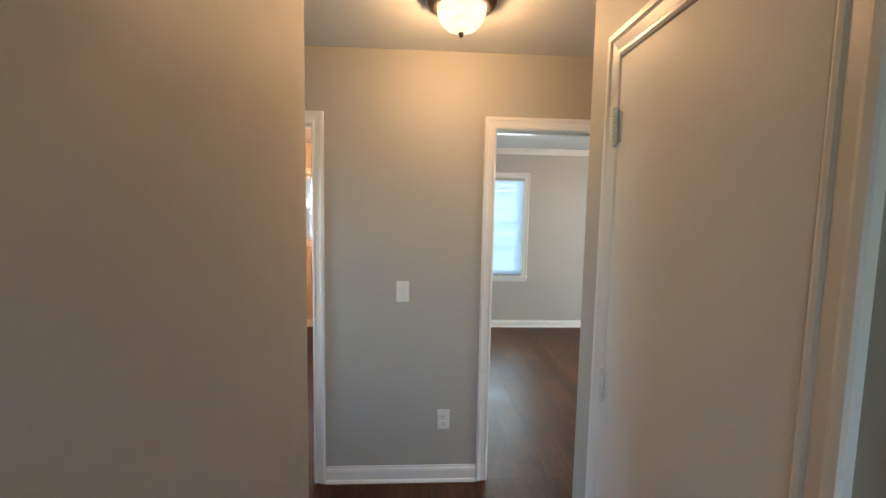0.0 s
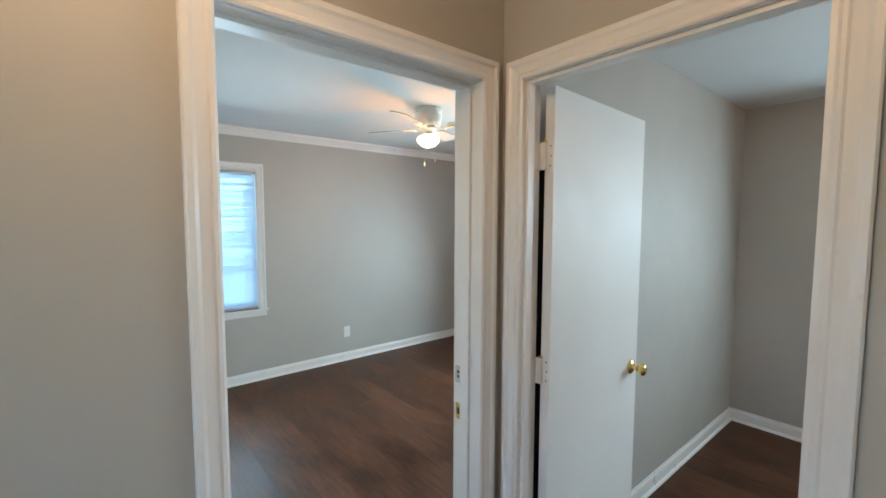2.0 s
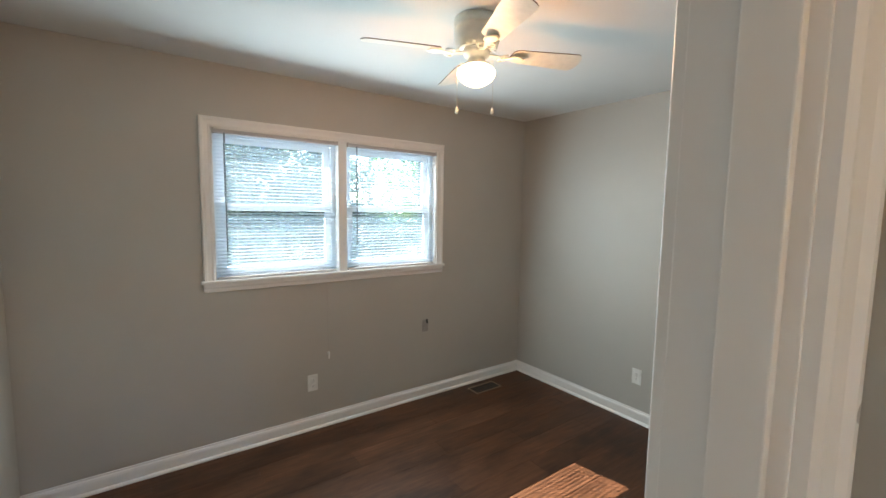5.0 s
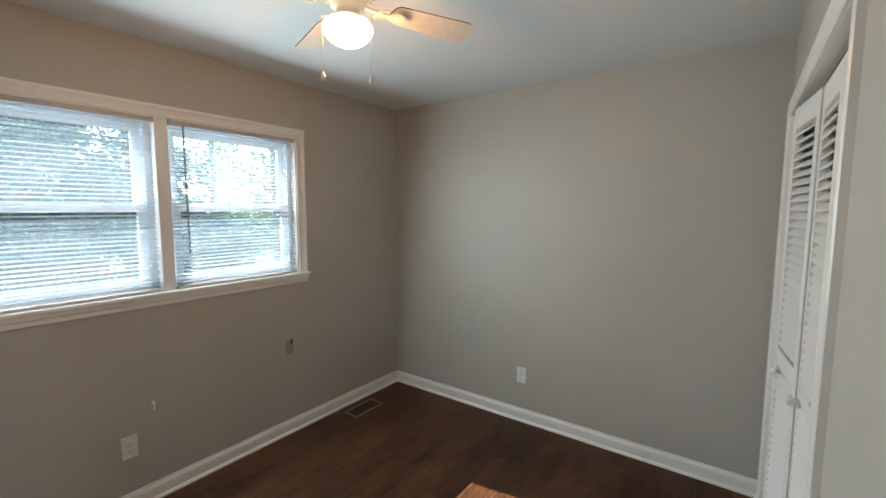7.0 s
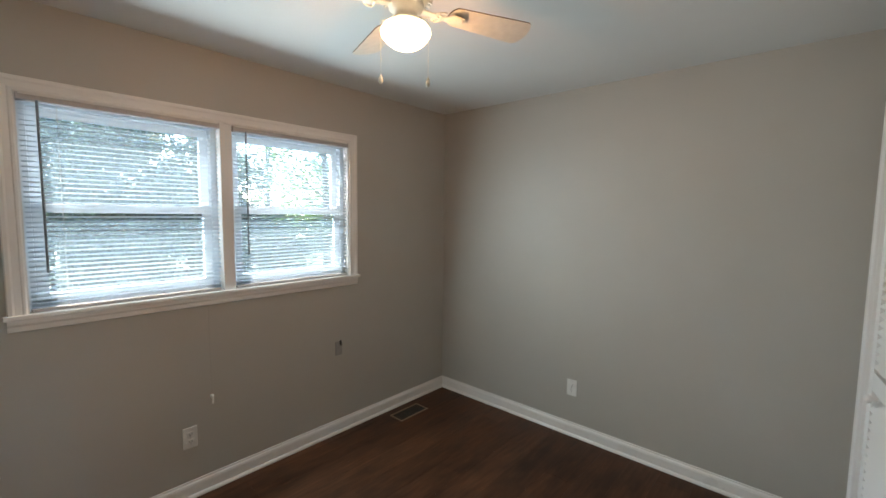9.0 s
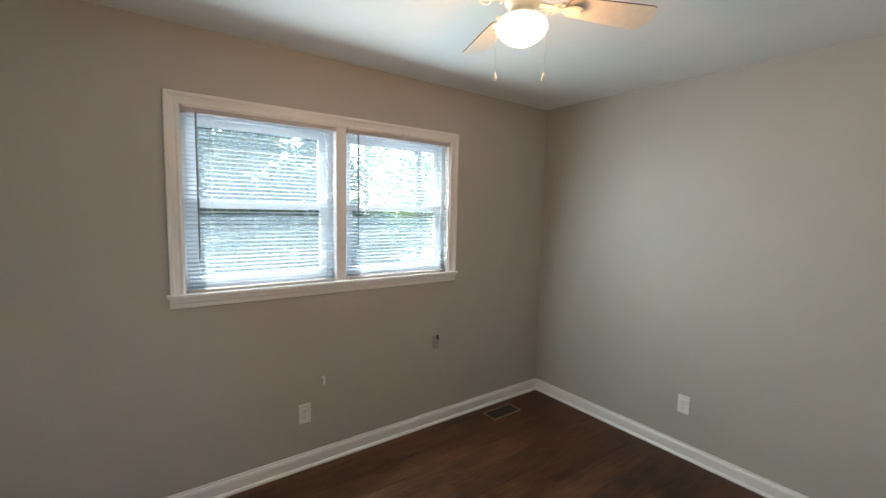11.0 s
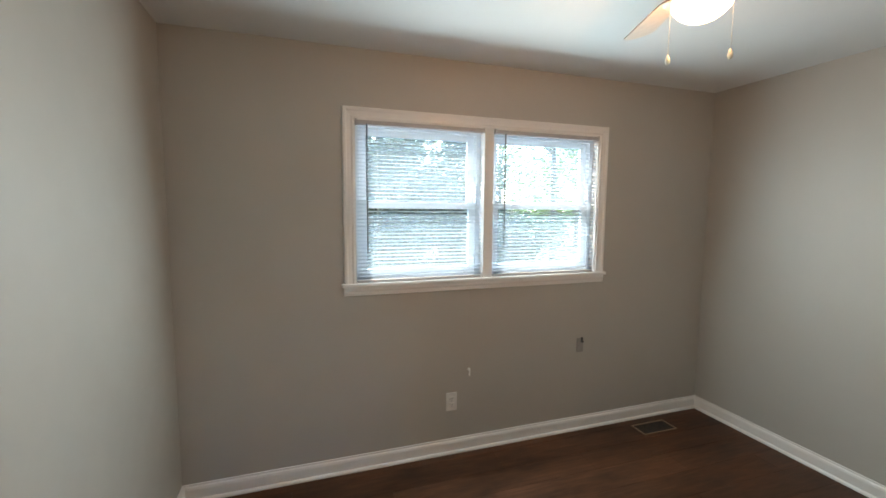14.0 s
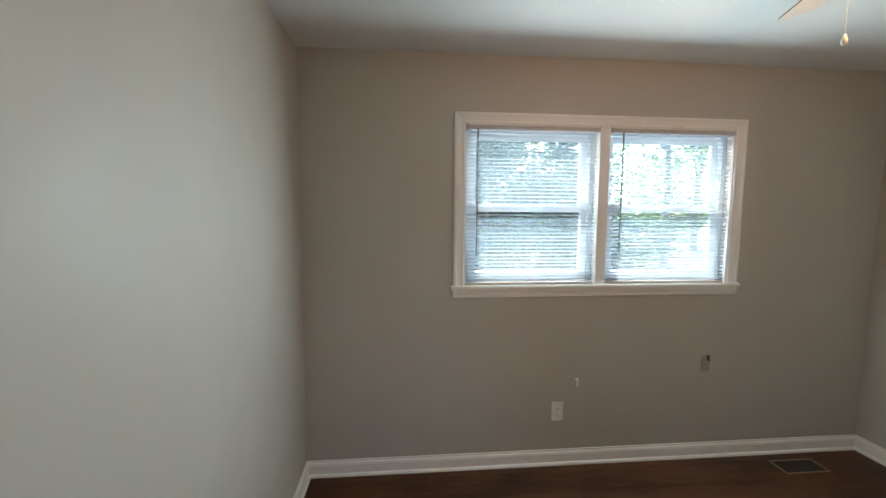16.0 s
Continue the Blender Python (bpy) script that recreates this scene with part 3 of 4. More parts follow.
def window_blind(axis, face, side, u0, u1, z0, z1, tilt, group, label, wand_u=None, wand_len=0.72, pitch=0.0213, slat_mat=SLAT):
    """A mini blind: head rail, thin curved slats, bottom rail, ladder cords, tilt wand. d is the slats' middle."""
    d0 = -0.006
    at = place(axis, face, side)
    blind = thing("window_blind", label, "blind", group, at=at((u0 + u1) / 2, z0, d0))
    inv = blind.matrix_basis.inverted()

    def local(bm):
        bmesh.ops.transform(bm, matrix=inv, verts=bm.verts[:])
        return bm
    rail = part("head_rail", local(box(at(u0, z1 - 0.027, d0 - 0.014), at(u1, z1 - 0.004, d0 + 0.024), 0.002)), RAIL, blind)
    # strip kept white to draw the bright line along the rail's top
    part("lit_edge", local(box(at(u0, z1 - 0.004, d0 - 0.014), at(u1, z1, d0 + 0.027), 0.0015)), TRIM, rail)
    for ua, ub in ((u0 - 0.002, u0 + 0.006), (u1 - 0.006, u1 + 0.002)):
        part("bracket", local(box(at(ua, z1 - 0.029, d0 - 0.015), at(ub, z1 + 0.001, d0 + 0.029), 0.001)), RAIL, rail)
    part("bottom_rail", local(box(at(u0 + 0.004, z0, d0 - 0.012), at(u1 - 0.004, z0 + 0.014, d0 + 0.012), 0.003)), RAIL, blind)
    half = (u1 - u0) / 2 - 0.004
    sm = bpy.data.meshes.new("slat")
    bm = bmesh.new()
    rows = []
    ca, sa = math.cos(radians(tilt)), math.sin(radians(tilt))
    for k in range(5):
        x = -0.0125 + 0.025 * k / 4
        c = 0.0030 * (1 - (x / 0.0125) ** 2)
        d, z = x * ca + c * sa, c * ca - x * sa
        row = []
        for e in (-half, half):
            p = at(e, z, d)
            o = at(0, 0, 0)
            row.append(bm.verts.new([a - b for a, b in zip(p, o)]))
        rows.append(row)
    for a, b in zip(rows, rows[1:]):
        bm.faces.new((a[0], a[1], b[1], b[0])).smooth = True
    bmesh.ops.solidify(bm, geom=bm.faces[:], thickness=0.0006)
    bm.to_mesh(sm)
    bm.free()
    sm.materials.append(slat_mat)
    z = 0.026
    while z < z1 - z0 - 0.036:
        s = new("slat", sm)
        s.parent = blind
        s.location = (0, 0, z + random.uniform(-0.0006, 0.0006))
        s.rotation_euler = (0, random.uniform(-0.004, 0.004), 0) if axis == "y" else (random.uniform(-0.004, 0.004), 0, 0)
        z += pitch
    for f in (0.16, 0.84):
        u = u0 + (u1 - u0) * f
        for dd in (-0.0135, 0.0135):
            part("ladder_cord", local(rod(at(u, z0 + 0.01, d0 + dd), at(u, z1 - 0.02, d0 + dd), 0.0008, 5)), CORD, blind)
    if wand_u is not None:
        part("tilt_wand", local(rod(at(wand_u, z1 - 0.03 - wand_len, d0 + 0.027), at(wand_u, z1 - 0.024, d0 + 0.022), 0.0048, 8)), WANDM, blind, "slim grey tilt wand")
    return blind


win = thing("window_1", "white double window with two double-hung vinyl units", "window", kind="structure")
window_trim(win, "x", 4.178, -1, -2.490, -0.845, 1.135, 2.060, 0.07, [(-1.700, -1.637)])
window_unit(win, "x", 4.178, -1, -1.637, -0.851, 1.135, 2.054, 0.055)
window_unit(win, "x", 4.178, -1, -2.484, -1.700, 1.135, 2.054, 0.055)
BL = "white mini blind with open slats in the bedroom window"
window_blind("x", 4.178, -1, -1.630, -0.853, 1.1375, 2.058, 16, "bedroom blinds", BL, -0.915)
window_blind("x", 4.178, -1, -2.470, -1.706, 1.1375, 2.057, 16, "bedroom blinds", BL, -1.775, 0.70)

win2 = thing("window_2", "white double-hung window of the back room", "window", kind="structure")
window_trim(win2, "y", 3.307, -1, 0.780, 1.512, 0.715, 2.055, 0.07)
window_unit(win2, "y", 3.307, -1, 0.786, 1.506, 0.715, 2.049, 0.055)
window_blind("y", 3.307, -1, 0.790, 1.502, 0.730, 2.046, 62, "back room blinds", "white mini blind hanging in the back room window", 0.85, 0.75, 0.0213, SLAT_THIN)

# unseen side window, added as a light source for the back room
win4 = thing("added_window_4", "unseen white double window added to light the back room", "window", kind="structure")
window_trim(win4, "x", 4.33, -1, 0.700, 2.300, 0.800, 2.055, 0.07, [(1.468, 1.532)])
window_unit(win4, "x", 4.33, -1, 0.706, 1.468, 0.800, 2.049, 0.055)
window_unit(win4, "x", 4.33, -1, 1.532, 2.294, 0.800, 2.049, 0.055)
for ua, ub in ((0.710, 1.464), (1.536, 2.290)):
    window_blind("x", 4.33, -1, ua, ub, 0.815, 2.046, -50, "back room blinds", "white mini blind hanging in the added side window")
# unseen window added so daylight reaches the corridor from behind
win5 = thing("added_window_5", "unseen white window added to light the corridor from its end", "window", kind="structure")
window_trim(win5, "y", -3.63, 1, 0.020, 0.560, 0.750, 2.050, 0.07)
window_unit(win5, "y", -3.63, 1, 0.026, 0.554, 0.750, 2.044, 0.055)

# unseen window, added to bring daylight onto the hall's west-facing surfaces
win6 = thing("added_window_6", "unseen white window added to light the hall from the west", "window", kind="structure")
window_trim(win6, "x", -1.60, 1, -0.760, -0.150, 0.800, 2.050, 0.07)
window_unit(win6, "x", -1.60, 1, -0.754, -0.156, 0.800, 2.044, 0.055)

win3 = thing("window_3", "white bathroom window beside the toilet", "window", kind="structure")
window_trim(win3, "y", 3.307, -1, -1.440, -0.860, 1.160, 2.050, 0.07)
window_unit(win3, "y", 3.307, -1, -1.434, -0.866, 1.160, 2.044, 0.055)
window_blind("y", 3.307, -1, -1.430, -0.870, 1.175, 2.040, 35, "bathroom blinds", "white mini blind in the bathroom window", None)


# ------------------------------------------------------------------ ceiling fans and hall lamp
def ceiling_fan(at, turn, label, chains=((-21, 0.402), (131, 0.418))):
    fan = thing("ceiling_fan", label, "ceiling fan", "ceiling fans", at=(at[0], at[1], H), turn=turn)
    part("housing", lathe([(0, 0), (0.100, 0), (0.104, -0.006), (0.104, -0.030), (0.098, -0.034), (0.098, -0.042), (0.103, -0.047), (0.101, -0.095), (0.094, -0.118), (0.070, -0.128), (0, -0.128)], 44), CREAM, fan, "cream flush-mount motor housing", True)
    vents = bmesh.new()
    for i in range(20):
        a = 2 * math.pi * i / 20
        m = Euler((0, 0, a)).to_matrix().to_4x4() @ Matrix.Translation((0.080, 0, -0.1255)) @ Euler((0, radians(24), 0)).to_matrix().to_4x4()
        b = box((-0.012, -0.005, -0.002), (0.012, 0.005, 0.002))
        bmesh.ops.transform(b, matrix=m, verts=b.verts[:])
        tmp = bpy.data.meshes.new("tmp")
        b.to_mesh(tmp)
        b.free()
        vents.from_mesh(tmp)
        bpy.data.meshes.remove(tmp)
    part("vent_ring", vents, CREAM, fan, "ring of small vents under the motor")
    part("hub", lathe([(0, -0.128), (0.058, -0.128), (0.062, -0.140), (0.058, -0.158), (0.040, -0.164), (0.039, -0.184), (0.052, -0.190), (0.060, -0.198), (0.058, -0.206), (0, -0.206)], 36), CREAM, fan, "cream switch housing", True)
    outline = []
    n = 9
    for k in range(n):
        a = -math.pi / 2 + math.pi * k / (n - 1)
        outline.append((0.478 + 0.036 * math.cos(a), 0.060 * math.sin(a) + 0.004 * math.sin(a)))
    for k in range(n):
        a = math.pi / 2 + math.pi * k / (n - 1)
        outline.append((0.195 + 0.030 * math.cos(a), 0.046 * math.sin(a)))
    bm = prism(outline, 0.0045)
    bmesh.ops.transform(bm, matrix=Euler((radians(-14), 0, 0)).to_matrix().to_4x4(), verts=bm.verts[:])
    blade_mesh = bpy.data.meshes.new("blade")
    bmesh.ops.recalc_face_normals(bm, faces=bm.faces[:])
    bm.to_mesh(blade_mesh)
    bm.free()
    blade_mesh.materials.append(CREAM)
    blade_mesh.materials.append(BLADE_EDGE)
    for f in blade_mesh.polygons:
        if abs(f.normal.z) < 0.5:
            f.material_index = 1
    arm = box((0.050, -0.012, -0.0035), (0.135, 0.012, 0.0035), 0.002)
    for y in (-0.020, 0.020):
        lathe([(0.0155, -0.003), (0.0215, -0.003), (0.0215, 0.003), (0.0155, 0.003), (0.0155, -0.003)], 18, Matrix.Translation((0.128, y, 0)), arm)
    b = lathe([(0, -0.0045), (0.024, -0.0045), (0.032, 0.0), (0.024, 0.0035), (0, 0.0035)], 24, Matrix.Translation((0.190, 0, -0.0055)) @ Matrix.Diagonal((1.25, 1, 1, 1)), arm)
    add_box(arm, (0.130, -0.014, -0.006), (0.170, 0.014, -0.001), 0.002)
    for v in arm.verts:
        v.co.z -= 0.012 * max(0.0, 1 - abs(v.co.x - 0.11) / 0.06)
    bmesh.ops.recalc_face_normals(arm, faces=arm.faces[:])
    arm_mesh = bpy.data.meshes.new("blade_iron")
    arm.to_mesh(arm_mesh)
    arm.free()
    arm_mesh.materials.append(CREAM)
    for k in range(4):
        for nm, me, z in (("blade", blade_mesh, -0.142), ("blade_iron", arm_mesh, -0.146)):
            ob = new(nm, me)
            ob.parent = fan
            ob.matrix_basis = pose(0, 0, z, 0, 0, 90 * k)
    g = part("globe", lathe([(0.054, -0.198), (0.060, -0.203), (0.076, -0.211), (0.085, -0.223), (0.087, -0.236), (0.082, -0.250), (0.068, -0.266), (0.050, -0.279), (0.030, -0.288), (0.012, -0.292), (0, -0.293)], 40), FAN_GLASS, fan, "glowing opal glass bowl", True)
    g.visible_shadow = False
    for a, n in chains:
        x, y = 0.0862 * math.cos(radians(a)), 0.0862 * math.sin(radians(a))
        bm = rod((x, y, -0.196), (x, y, -n + 0.02), 0.0010, 6)
        lathe([(0, 0), (0.0010, 0), (0.0010, 0.050), (0, 0.050)], 6, Matrix.Translation((x, y, -0.196)) @ Vector((-x, -y, 0.015)).to_track_quat("Z", "Y").to_matrix().to_4x4(), bm)
        part("pull_chain", bm, CHAIN, fan, "thin pull chain")
        part("chain_fob", lathe([(0, 0.024), (0.003, 0.022), (0.0075, 0.008), (0.008, 0.002), (0.005, -0.006), (0, -0.008)], 14, Matrix.Translation((x, y, -n))), CREAM, fan, "teardrop chain pull", True)
    return fan


ceiling_fan(FAN_1, 68.5, "cream four-blade flush ceiling fan with a lit globe")
ceiling_fan(FAN_2, 28.0, "cream ceiling fan with a lit globe in the back room", ((43, 0.418), (242, 0.402)))

lamp = thing("ceiling_lamp", "dark bronze flush ceiling lamp with a marbled glass bowl", "ceiling lamp", at=(*HALL_LAMP, H))
part("canopy", lathe([(0, 0), (0.125, 0), (0.138, -0.008), (0.141, -0.022), (0.134, -0.036), (0.118, -0.044), (0.104, -0.044), (0.100, -0.030), (0, -0.028)], 44), BRONZE, lamp, "dark bronze rim", True)
gl = part("bowl", lathe([(0.098, -0.030), (0.100, -0.046), (0.097, -0.070), (0.084, -0.098), (0.062, -0.120), (0.032, -0.133), (0, -0.136)], 44), HALL_GLASS, lamp, "glowing marbled glass bowl", True)
gl.visible_shadow = False
part("finial", lathe([(0, -0.134), (0.010, -0.137), (0.012, -0.142), (0.007, -0.147), (0.009, -0.152), (0, -0.158)], 16), BRONZE, lamp, "dark bronze finial", True)


# ------------------------------------------------------------------ outlets, switch, small wall things
def wall_plate(name, label, category, group, axis, face, side, u, z, kind_of):
    at = place(axis, face, side)
    o = thing(name, label, category, group, at=at(u, z, 0))
    rel = place(axis, 0, side)
    part("plate", box(rel(-0.036, -0.059, 0), rel(0.036, 0.059, 0.006), 0.0025), PLATE, o)
    if kind_of == "outlet":
        for dz in (-0.020, 0.020):
            r = part("receptacle", box(rel(-0.0165, dz - 0.0140, 0.005), rel(0.0165, dz + 0.0140, 0.0085), 0.002), PLATE, o)
            for du, w, h in ((-0.0065, 0.0022, 0.0085), (0.0065, 0.0022, 0.0068)):
                part("slot", box(rel(du - w / 2, dz + 0.002 - h / 2, 0.0084), rel(du + w / 2, dz + 0.002 + h / 2, 0.0090)), SLOT, r)
            part("slot", box(rel(-0.0022, dz - 0.0100, 0.0084), rel(0.0022, dz - 0.0058, 0.0090)), SLOT, r)
        part("screw", box(rel(-0.003, -0.003, 0.006), rel(0.003, 0.003, 0.0072), 0.0008), STEEL, o)
    else:
        part("toggle_frame", box(rel(-0.0062, -0.0130, 0.005), rel(0.0062, 0.0130, 0.0068), 0.0005), CREAM, o)
        bm = box(rel(-0.0048, -0.003, 0.004), rel(0.0048, 0.0095, 0.021), 0.001)
        part("toggle", bm, PLATE, o)
        for dz in (-0.030, 0.030):
            part("screw", box(rel(-0.003, dz - 0.003, 0.006), rel(0.003, dz + 0.003, 0.0072), 0.0008), PLATE, o)
    return o


OUT = "white plastic duplex outlet set above the baseboard"
wall_plate("light_switch", "white plastic toggle light switch on the hall wall", "light switch", "", "y", 0.0, -1, 0.0, 1.127, "switch")
wall_plate("outlet", OUT, "outlet", "wall outlets", "y", 0.0, -1, 0.243, 0.374, "outlet")
wall_plate("outlet", OUT, "outlet", "wall outlets", "x", 4.178, -1, -1.436, 0.342, "outlet")
wall_plate("outlet", OUT, "outlet", "wall outlets", "y", -3.507, 1, 2.928, 0.350, "outlet")
wall_plate("outlet", OUT, "outlet", "wall outlets", "y", 3.307, -1, 2.442, 0.325, "outlet")

jb = thing("cable_box", "grey uncovered low-voltage box with a cable hole", "junction box", at=(4.178, -2.394, 0.617))
part("box_rim", box((-0.004, -0.027, -0.050), (0.0, 0.027, 0.050), 0.001), GREYBOX, jb)
part("wall_tab", box((-0.010, -0.020, 0.026), (-0.004, -0.006, 0.056), 0.002), SLOT, jb)
part("cable_end", lathe([(0, 0), (0.006, 0), (0.006, 0.016), (0.004, 0.020), (0, 0.020)], 12, Matrix.Translation((-0.004, -0.012, 0.028)) @ Euler((0, radians(-90), 0)).to_matrix().to_4x4()), SLOT, jb)
st3 = thing("cable_stub", "short pale cable stub coming out of the wall", "cable", at=(4.178, -1.554, 0.541))
part("sleeve", lathe([(0, 0), (0.010, 0), (0.010, 0.005), (0.006, 0.008), (0.005, 0.018), (0, 0.019)], 12, Euler((0, radians(-90), 0)).to_matrix().to_4x4()), PLATE, st3)
part("painted_wire", rod((-0.0008, 0.0, 0.008), (-0.0008, 0.002, 0.518), 0.0008, 6), WALL, st3, "thin wire painted over in wall colour")
part("wire", rod((-0.016, 0, 0.004), (-0.022, 0.004, -0.036), 0.0050, 8), PLATE, st3)

vent = thing("floor_register", "brown metal floor register by the window wall", "floor register", at=(4.018, -2.940, 0.0))
bm = bmesh.new()
for lo, hi in (((-0.068, -0.145, 0), (-0.057, 0.145, 0.005)), ((0.057, -0.145, 0), (0.068, 0.145, 0.005)), ((-0.057, -0.145, 0), (0.057, -0.134, 0.005)), ((-0.057, 0.134, 0), (0.057, 0.145, 0.005))):
    add_box(bm, lo, hi, 0.0015)
part("rim", bm, TANMETAL, vent)
# flat dark sheet stands in for the shade inside the register
part("duct_shade", box((-0.057, -0.134, 0.0005), (0.057, 0.134, 0.0012)), DARK, vent)
for k in range(17):
    y = -0.124 + k * 0.0155
    part("fin", box((-0.057, y - 0.0008, 0.0012), (0.057, y + 0.0008, 0.0035)), DARKMETAL, vent)


# ------------------------------------------------------------------ bathroom
def cabinet_front(parent, name, y0, y1, z0, z1, x):
    bm = box((x, y0, z0), (x + 0.018, y1, z1), 0.002)
    add_box(bm, (x + 0.018, y0 + 0.035, z0 + 0.03), (x + 0.023, y1 - 0.035, z1 - 0.03), 0.004)
    return part(name, bm, CABINET, parent)


van = thing("vanity", "white two-door bathroom vanity with raised panels", "vanity", at=(-1.925, 1.14, 0))
part("body", box((0.0, 0.0, 0.09), (0.53, 1.02, 0.815), 0.002), CABINET, van)
part("toe_kick", box((0.0, 0.0, 0.0), (0.475, 1.02, 0.09)), CABINET, van)
cabinet_front(van, "false_drawer", 0.03, 0.99, 0.672, 0.795, 0.53)
for y in (0.03, 0.515):
    do = cabinet_front(van, "door", y, y + 0.475, 0.115, 0.655, 0.53)
    yy = y + (0.445 if y < 0.3 else 0.03)
    part("knob", lathe([(0, 0), (0.008, 0), (0.007, 0.012), (0.015, 0.019), (0.016, 0.026), (0.010, 0.032), (0, 0.033)], 16,
                       Matrix.Translation((0.548, yy, 0.605)) @ Euler((0, radians(90), 0)).to_matrix().to_4x4()), BRASS, do, "small brass knob", True)
bm = box((0.0, -0.01, 0.815), (0.570, 1.03, 0.847), 0.006)
add_box(bm, (0.0, -0.01, 0.847), (0.018, 1.03, 0.925), 0.003)
part("countertop", bm, PORCELAIN, van, "white moulded vanity top with backsplash")

toi = thing("toilet", "white porcelain toilet with closed lid", "toilet", at=(-1.925, 2.60, 0))
oval = lambda rx, ry, z, x: [(x + rx * math.cos(2 * math.pi * k / 28), ry * math.sin(2 * math.pi * k / 28), z) for k in range(28)]


def loft(loops):
    bm = bmesh.new()
    rows = [[bm.verts.new(p) for p in lp] for lp in loops]
    for a, b in zip(rows, rows[1:]):
        for k in range(28):
            bm.faces.new((a[k], a[(k + 1) % 28], b[(k + 1) % 28], b[k]))
    bm.faces.new(rows[0])
    bm.faces.new(rows[-1])
    return bm


part("bowl", loft([oval(0.24, 0.11, 0.0, 0.36), oval(0.22, 0.10, 0.05, 0.36), oval(0.18, 0.09, 0.18, 0.36), oval(0.20, 0.13, 0.28, 0.40), oval(0.25, 0.18, 0.38, 0.44), oval(0.25, 0.18, 0.40, 0.44)]), PORCELAIN, toi, smooth=True)
part("seat", loft([oval(0.245, 0.182, 0.402, 0.44), oval(0.250, 0.186, 0.410, 0.44), oval(0.246, 0.182, 0.420, 0.44)]), PORCELAIN, toi, smooth=True)
part("lid", loft([oval(0.245, 0.180, 0.422, 0.44), oval(0.248, 0.184, 0.432, 0.44), oval(0.225, 0.165, 0.444, 0.44)]), PORCELAIN, toi, smooth=True)
part("tank", box((0.012, -0.225, 0.38), (0.205, 0.225, 0.735), 0.018), PORCELAIN, toi)
part("tank_lid", box((0.004, -0.235, 0.736), (0.218, 0.235, 0.772), 0.010), PORCELAIN, toi)

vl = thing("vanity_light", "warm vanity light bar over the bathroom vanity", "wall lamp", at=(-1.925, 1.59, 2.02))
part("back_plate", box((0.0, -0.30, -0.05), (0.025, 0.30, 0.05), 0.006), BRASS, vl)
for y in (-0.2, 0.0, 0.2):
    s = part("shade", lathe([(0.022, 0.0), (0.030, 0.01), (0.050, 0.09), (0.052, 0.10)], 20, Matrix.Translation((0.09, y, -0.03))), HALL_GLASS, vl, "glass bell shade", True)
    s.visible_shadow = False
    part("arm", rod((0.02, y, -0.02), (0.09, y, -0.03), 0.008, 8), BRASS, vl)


# ------------------------------------------------------------------ outdoors
gm = bmesh.new()
bmesh.ops.create_grid(gm, x_segments=60, y_segments=60, size=220)
for v in gm.verts:
    v.co.z = -0.55 + 0.10 * noise.noise(v.co * 0.05)
tagged(finish("ground", gm, GRASS), "lawn with fallen leaves", "ground", "", "structure")


def leaves(rng, centres, radii, counts, size):
    """Folded leaves scattered through overlapping clumps, as one mesh's data."""
    verts, faces = [], []
    for c, r, n in zip(centres, radii, counts):
        p = rng.normal(size=(n, 3))
        p /= np.linalg.norm(p, axis=1)[:, None]
        p *= (rng.random(n) ** 0.4)[:, None]
        p = p * np.array(r) + np.array(c)
        for q in p:
            a = rng.normal(size=3)
            a /= np.linalg.norm(a)
            b = np.cross(a, rng.normal(size=3))
            b /= np.linalg.norm(b)
            up = np.cross(a, b)
            s = size * (0.6 + 0.8 * rng.random())
            k = len(verts)
            verts += [q - a * s, q + b * s * 0.42 + up * s * 0.18, q + a * s, q - b * s * 0.42 + up * s * 0.18]
            faces += [(k, k + 1, k + 2), (k, k + 2, k + 3)]
    me = bpy.data.meshes.new("crown")
    me.from_pydata([tuple(v) for v in verts], [], faces)
    return me


def limb(bm, pts, r0, r1):
    """A tapered, bending limb through pts."""
    n, rings = 9, []
    for i, p in enumerate(pts):
        r = r0 + (r1 - r0) * i / (len(pts) - 1)
        rings.append([bm.verts.new((p[0] + r * math.cos(2 * math.pi * k / n), p[1] + r * math.sin(2 * math.pi * k / n), p[2])) for k in range(n)])
    for a, b in zip(rings, rings[1:]):
        for k in range(n):
            bm.faces.new((a[k], a[(k + 1) % n], b[(k + 1) % n], b[k]))
    bm.faces.new(rings[-1])


def tree(name, label, x, y, height, trunk_r, clumps, leaf, mat, seed, category="tree", lean=0.0):
    rng = np.random.default_rng(seed)
    tr = thing(name, label, category, at=(x, y, -0.60))
    bm = bmesh.new()
    pts = [(lean * f * height + 0.05 * math.sin(5 * f + seed), 0.06 * math.sin(4 * f + 2 * seed), height * f) for f in (0, 0.15, 0.3, 0.45, 0.6, 0.8, 1.0)]
    limb(bm, pts, trunk_r, trunk_r * 0.25)
    for c, r, n in clumps:
        z = max(0.3, min(height * 0.85, c[2] - r[2] * 0.6))
        i = min(5, int(z / height * 6))
        limb(bm, [(pts[i][0], pts[i][1], z * 0.8), (c[0] * 0.5, c[1] * 0.5, z), (c[0] * 0.95, c[1] * 0.95, max(z, c[2]))], trunk_r * 0.4, trunk_r * 0.1)
    part("trunk", bm, BARK, tr, smooth=True)
    me = leaves(rng, [c[0] for c in clumps], [c[1] for c in clumps], [c[2] for c in clumps], leaf)
    me.materials.append(mat)
    cr = new("crown", me)
    cr.parent = tr
    return tr


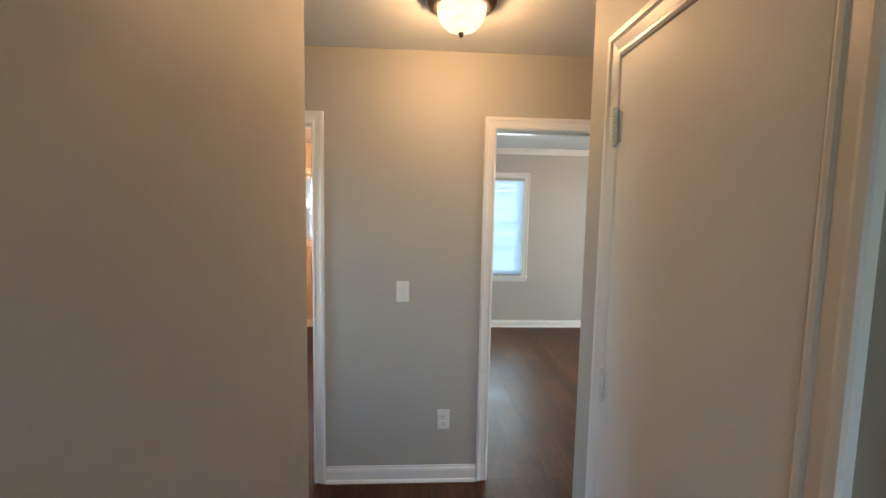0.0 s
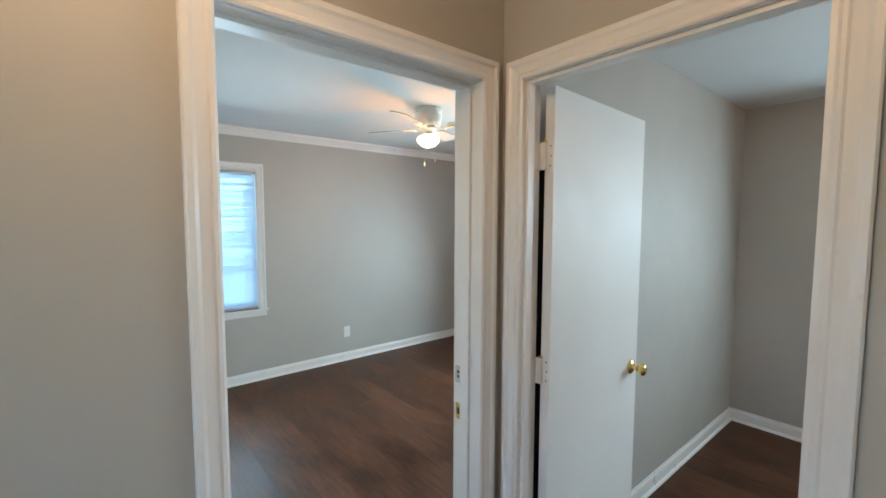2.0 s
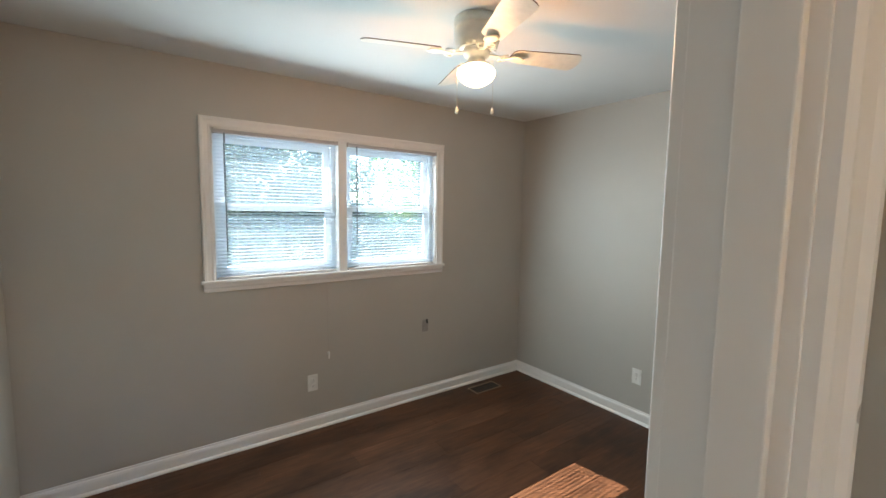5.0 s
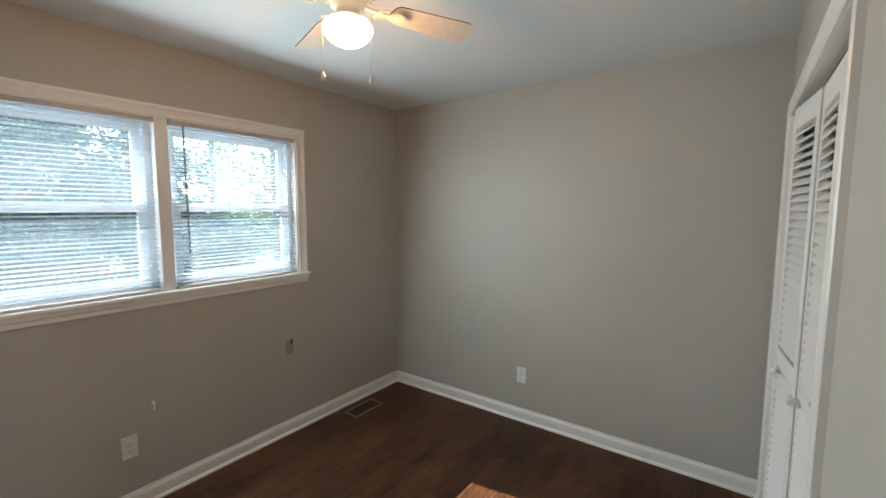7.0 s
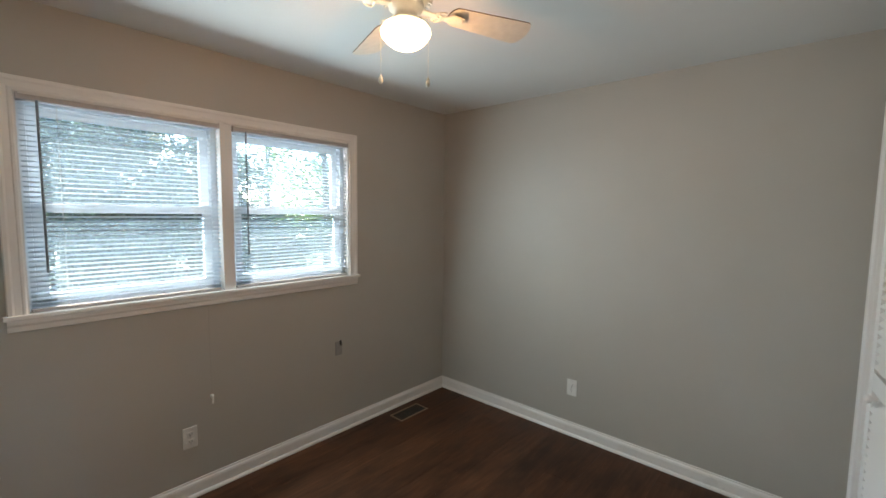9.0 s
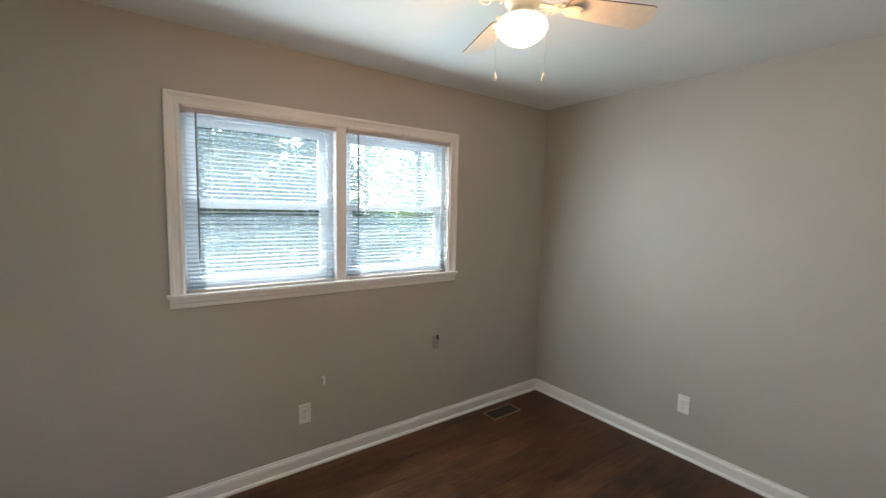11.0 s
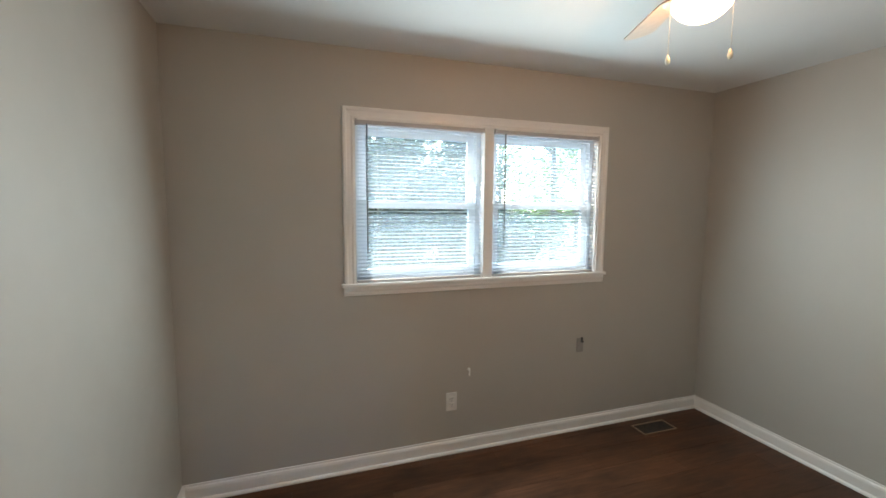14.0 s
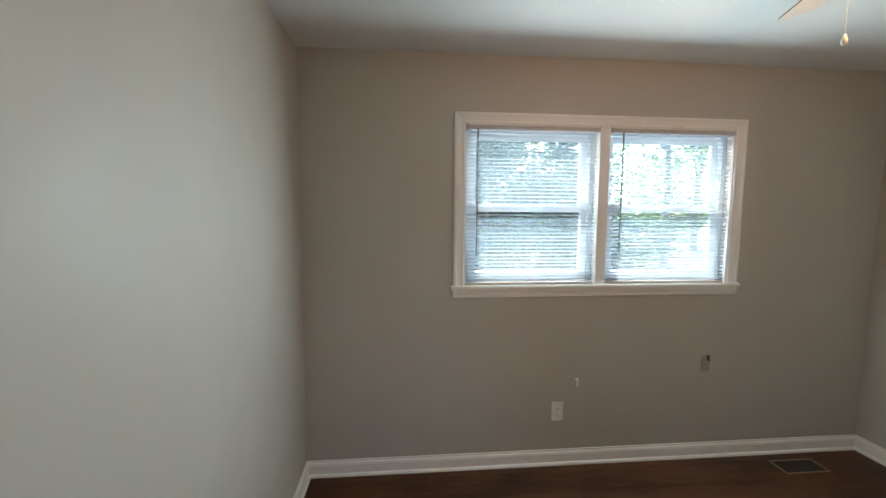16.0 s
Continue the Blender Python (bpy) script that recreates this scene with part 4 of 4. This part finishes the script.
def clump_set(seed, n, span, low, high, r, count):
    rng = np.random.default_rng(seed)
    out = []
    for _ in range(n):
        rr = r * rng.uniform(0.7, 1.25)
        out.append(((rng.uniform(-span[0], span[0]), rng.uniform(-span[1], span[1]), rng.uniform(low, high)), (rr, rr, rr * 0.8), count))
    return out


tree("shrub", "dense broad-leaved evergreen shrub outside the window", 8.3, 0.2, 3.2, 0.10, clump_set(3, 16, (0.8, 1.2), 0.3, 2.0, 0.62, 800) + clump_set(33, 22, (0.8, 1.3), 2.0, 3.7, 0.45, 470), 0.060, LEAF, 3, "shrub")
tree("shrub", "dense evergreen shrub with glossy leaves", 8.4, -1.6, 3.2, 0.08, clump_set(4, 16, (0.8, 1.1), 0.3, 2.0, 0.60, 800) + clump_set(34, 30, (0.8, 1.2), 2.0, 3.9, 0.45, 480), 0.058, LEAF, 4, "shrub")
tree("shrub", "tall evergreen shrub at the yard's edge", 8.9, -2.9, 3.0, 0.08, clump_set(5, 14, (0.8, 0.8), 0.3, 1.9, 0.55, 760) + clump_set(35, 20, (0.7, 1.0), 1.9, 3.2, 0.42, 420), 0.058, LEAF, 5, "shrub")
tree("shrub", "lower evergreen shrub with sunlit leaves", 9.2, -4.25, 1.9, 0.07, clump_set(7, 24, (0.8, 0.9), 0.3, 1.9, 0.46, 620), 0.056, LEAF, 7, "shrub")
tree("tree", "slender bare-trunked tree with thin foliage", 15.0, -9.2, 8.0, 0.16, clump_set(9, 16, (2.0, 2.2), 2.6, 8.0, 0.9, 120), 0.08, LEAF_FAR, 9)
tree("tree", "thin tree behind the shrubs", 17.0, -8.0, 7.0, 0.10, clump_set(11, 10, (1.6, 1.6), 2.8, 7.0, 0.8, 100), 0.08, LEAF_FAR, 11)
tree("tree", "spreading tree at the far side of the yard", 22.0, -15.5, 8.0, 0.22, clump_set(13, 24, (3.0, 3.5), 2.2, 8.0, 1.5, 170), 0.14, LEAF_FAR, 13)
rng = np.random.default_rng(21)
far = [((rng.uniform(32, 60), rng.uniform(-60, 30), rng.uniform(0.0, 1.6)), (3.0, 3.5, 1.6), 130) for _ in range(50)]
far_me = leaves(rng, [c[0] for c in far], [c[1] for c in far], [c[2] for c in far], 0.45)
far_me.name = "far_woods"
far_me.materials.append(LEAF_FAR)
tagged(new("far_woods", far_me), "far line of mixed green woods", "woods", "", "stuff")


# ------------------------------------------------------------------ floors, plank by plank
def plank_floor(name, spaces, seed, mat=PLANK):
    slab = bmesh.new()
    for x0, x1, y0, y1 in spaces:
        add_box(slab, (x0, y0, -0.10), (x1, y1, -0.006))
    fl = tagged(finish(name, slab, DARK), "dark brown wood-look plank floor", "floor", "", "structure")
    rng = random.Random(seed)
    pw, pl = 0.178, 1.22
    cache = {}
    for x0, x1, y0, y1 in spaces:
        i = math.floor(x0 / pw)
        while i * pw < x1 - 1e-4:
            a, b = max(x0, i * pw), min(x1, (i + 1) * pw)
            if b - a > 0.01:
                off = (i * 0.437) % 1.0 * pl
                j = math.floor((y0 - off) / pl)
                while off + j * pl < y1 - 1e-4:
                    c, d = max(y0, off + j * pl), min(y1, off + (j + 1) * pl)
                    if d - c > 0.01:
                        key = (round(b - a, 3), round(d - c, 3))
                        if key not in cache:
                            w, n = (b - a) / 2 - 0.0002, (d - c) / 2 - 0.0002
                            bm = bmesh.new()
                            e = 0.0005
                            lo = [bm.verts.new(p) for p in ((-w, -n, -0.006), (w, -n, -0.006), (w, n, -0.006), (-w, n, -0.006))]
                            mi = [bm.verts.new(p) for p in ((-w, -n, -e), (w, -n, -e), (w, n, -e), (-w, n, -e))]
                            hi = [bm.verts.new(p) for p in ((-w + e, -n + e, 0), (w - e, -n + e, 0), (w - e, n - e, 0), (-w + e, n - e, 0))]
                            bm.faces.new(hi)
                            for q, r in ((lo, mi), (mi, hi)):
                                for k in range(4):
                                    bm.faces.new((q[k], q[(k + 1) % 4], r[(k + 1) % 4], r[k]))
                            me = bpy.data.meshes.new("plank")
                            bm.to_mesh(me)
                            bm.free()
                            me.materials.append(mat)
                            cache[key] = me
                        p = new("plank", cache[key])
                        p.parent = fl
                        p.location = ((a + b) / 2, (c + d) / 2, 0)
                    j += 1
            i += 1
    return fl


plank_floor("floor_bedroom", [(1.485, 4.178, -3.507, 0.076), (1.440, 1.485, -0.94, 0.076), (1.362, 1.440, -0.832, -0.072)], 1)
plank_floor("floor_hall", [(-0.292, 0.652, -3.63, -0.94), (-1.60, 1.362, -0.925, 0.0), (0.652, 0.77, -1.799, -1.141), (0.487, 1.283, 0.0, 0.13), (-1.228, -0.480, 0.0, 0.13)], 2)
plank_floor("floor_back_room", [(0.32, 4.33, 0.19, 3.307), (0.32, 1.485, 0.13, 0.19)], 3)
plank_floor("floor_bath", [(-1.925, 0.20, 0.13, 3.307)], 4, PLANK_RED)
plank_floor("floor_closet", [(0.77, 1.355, -3.507, -1.95), (0.77, 1.355, -1.86, -1.06), (1.355, 1.485, -3.378, -1.852)], 5)
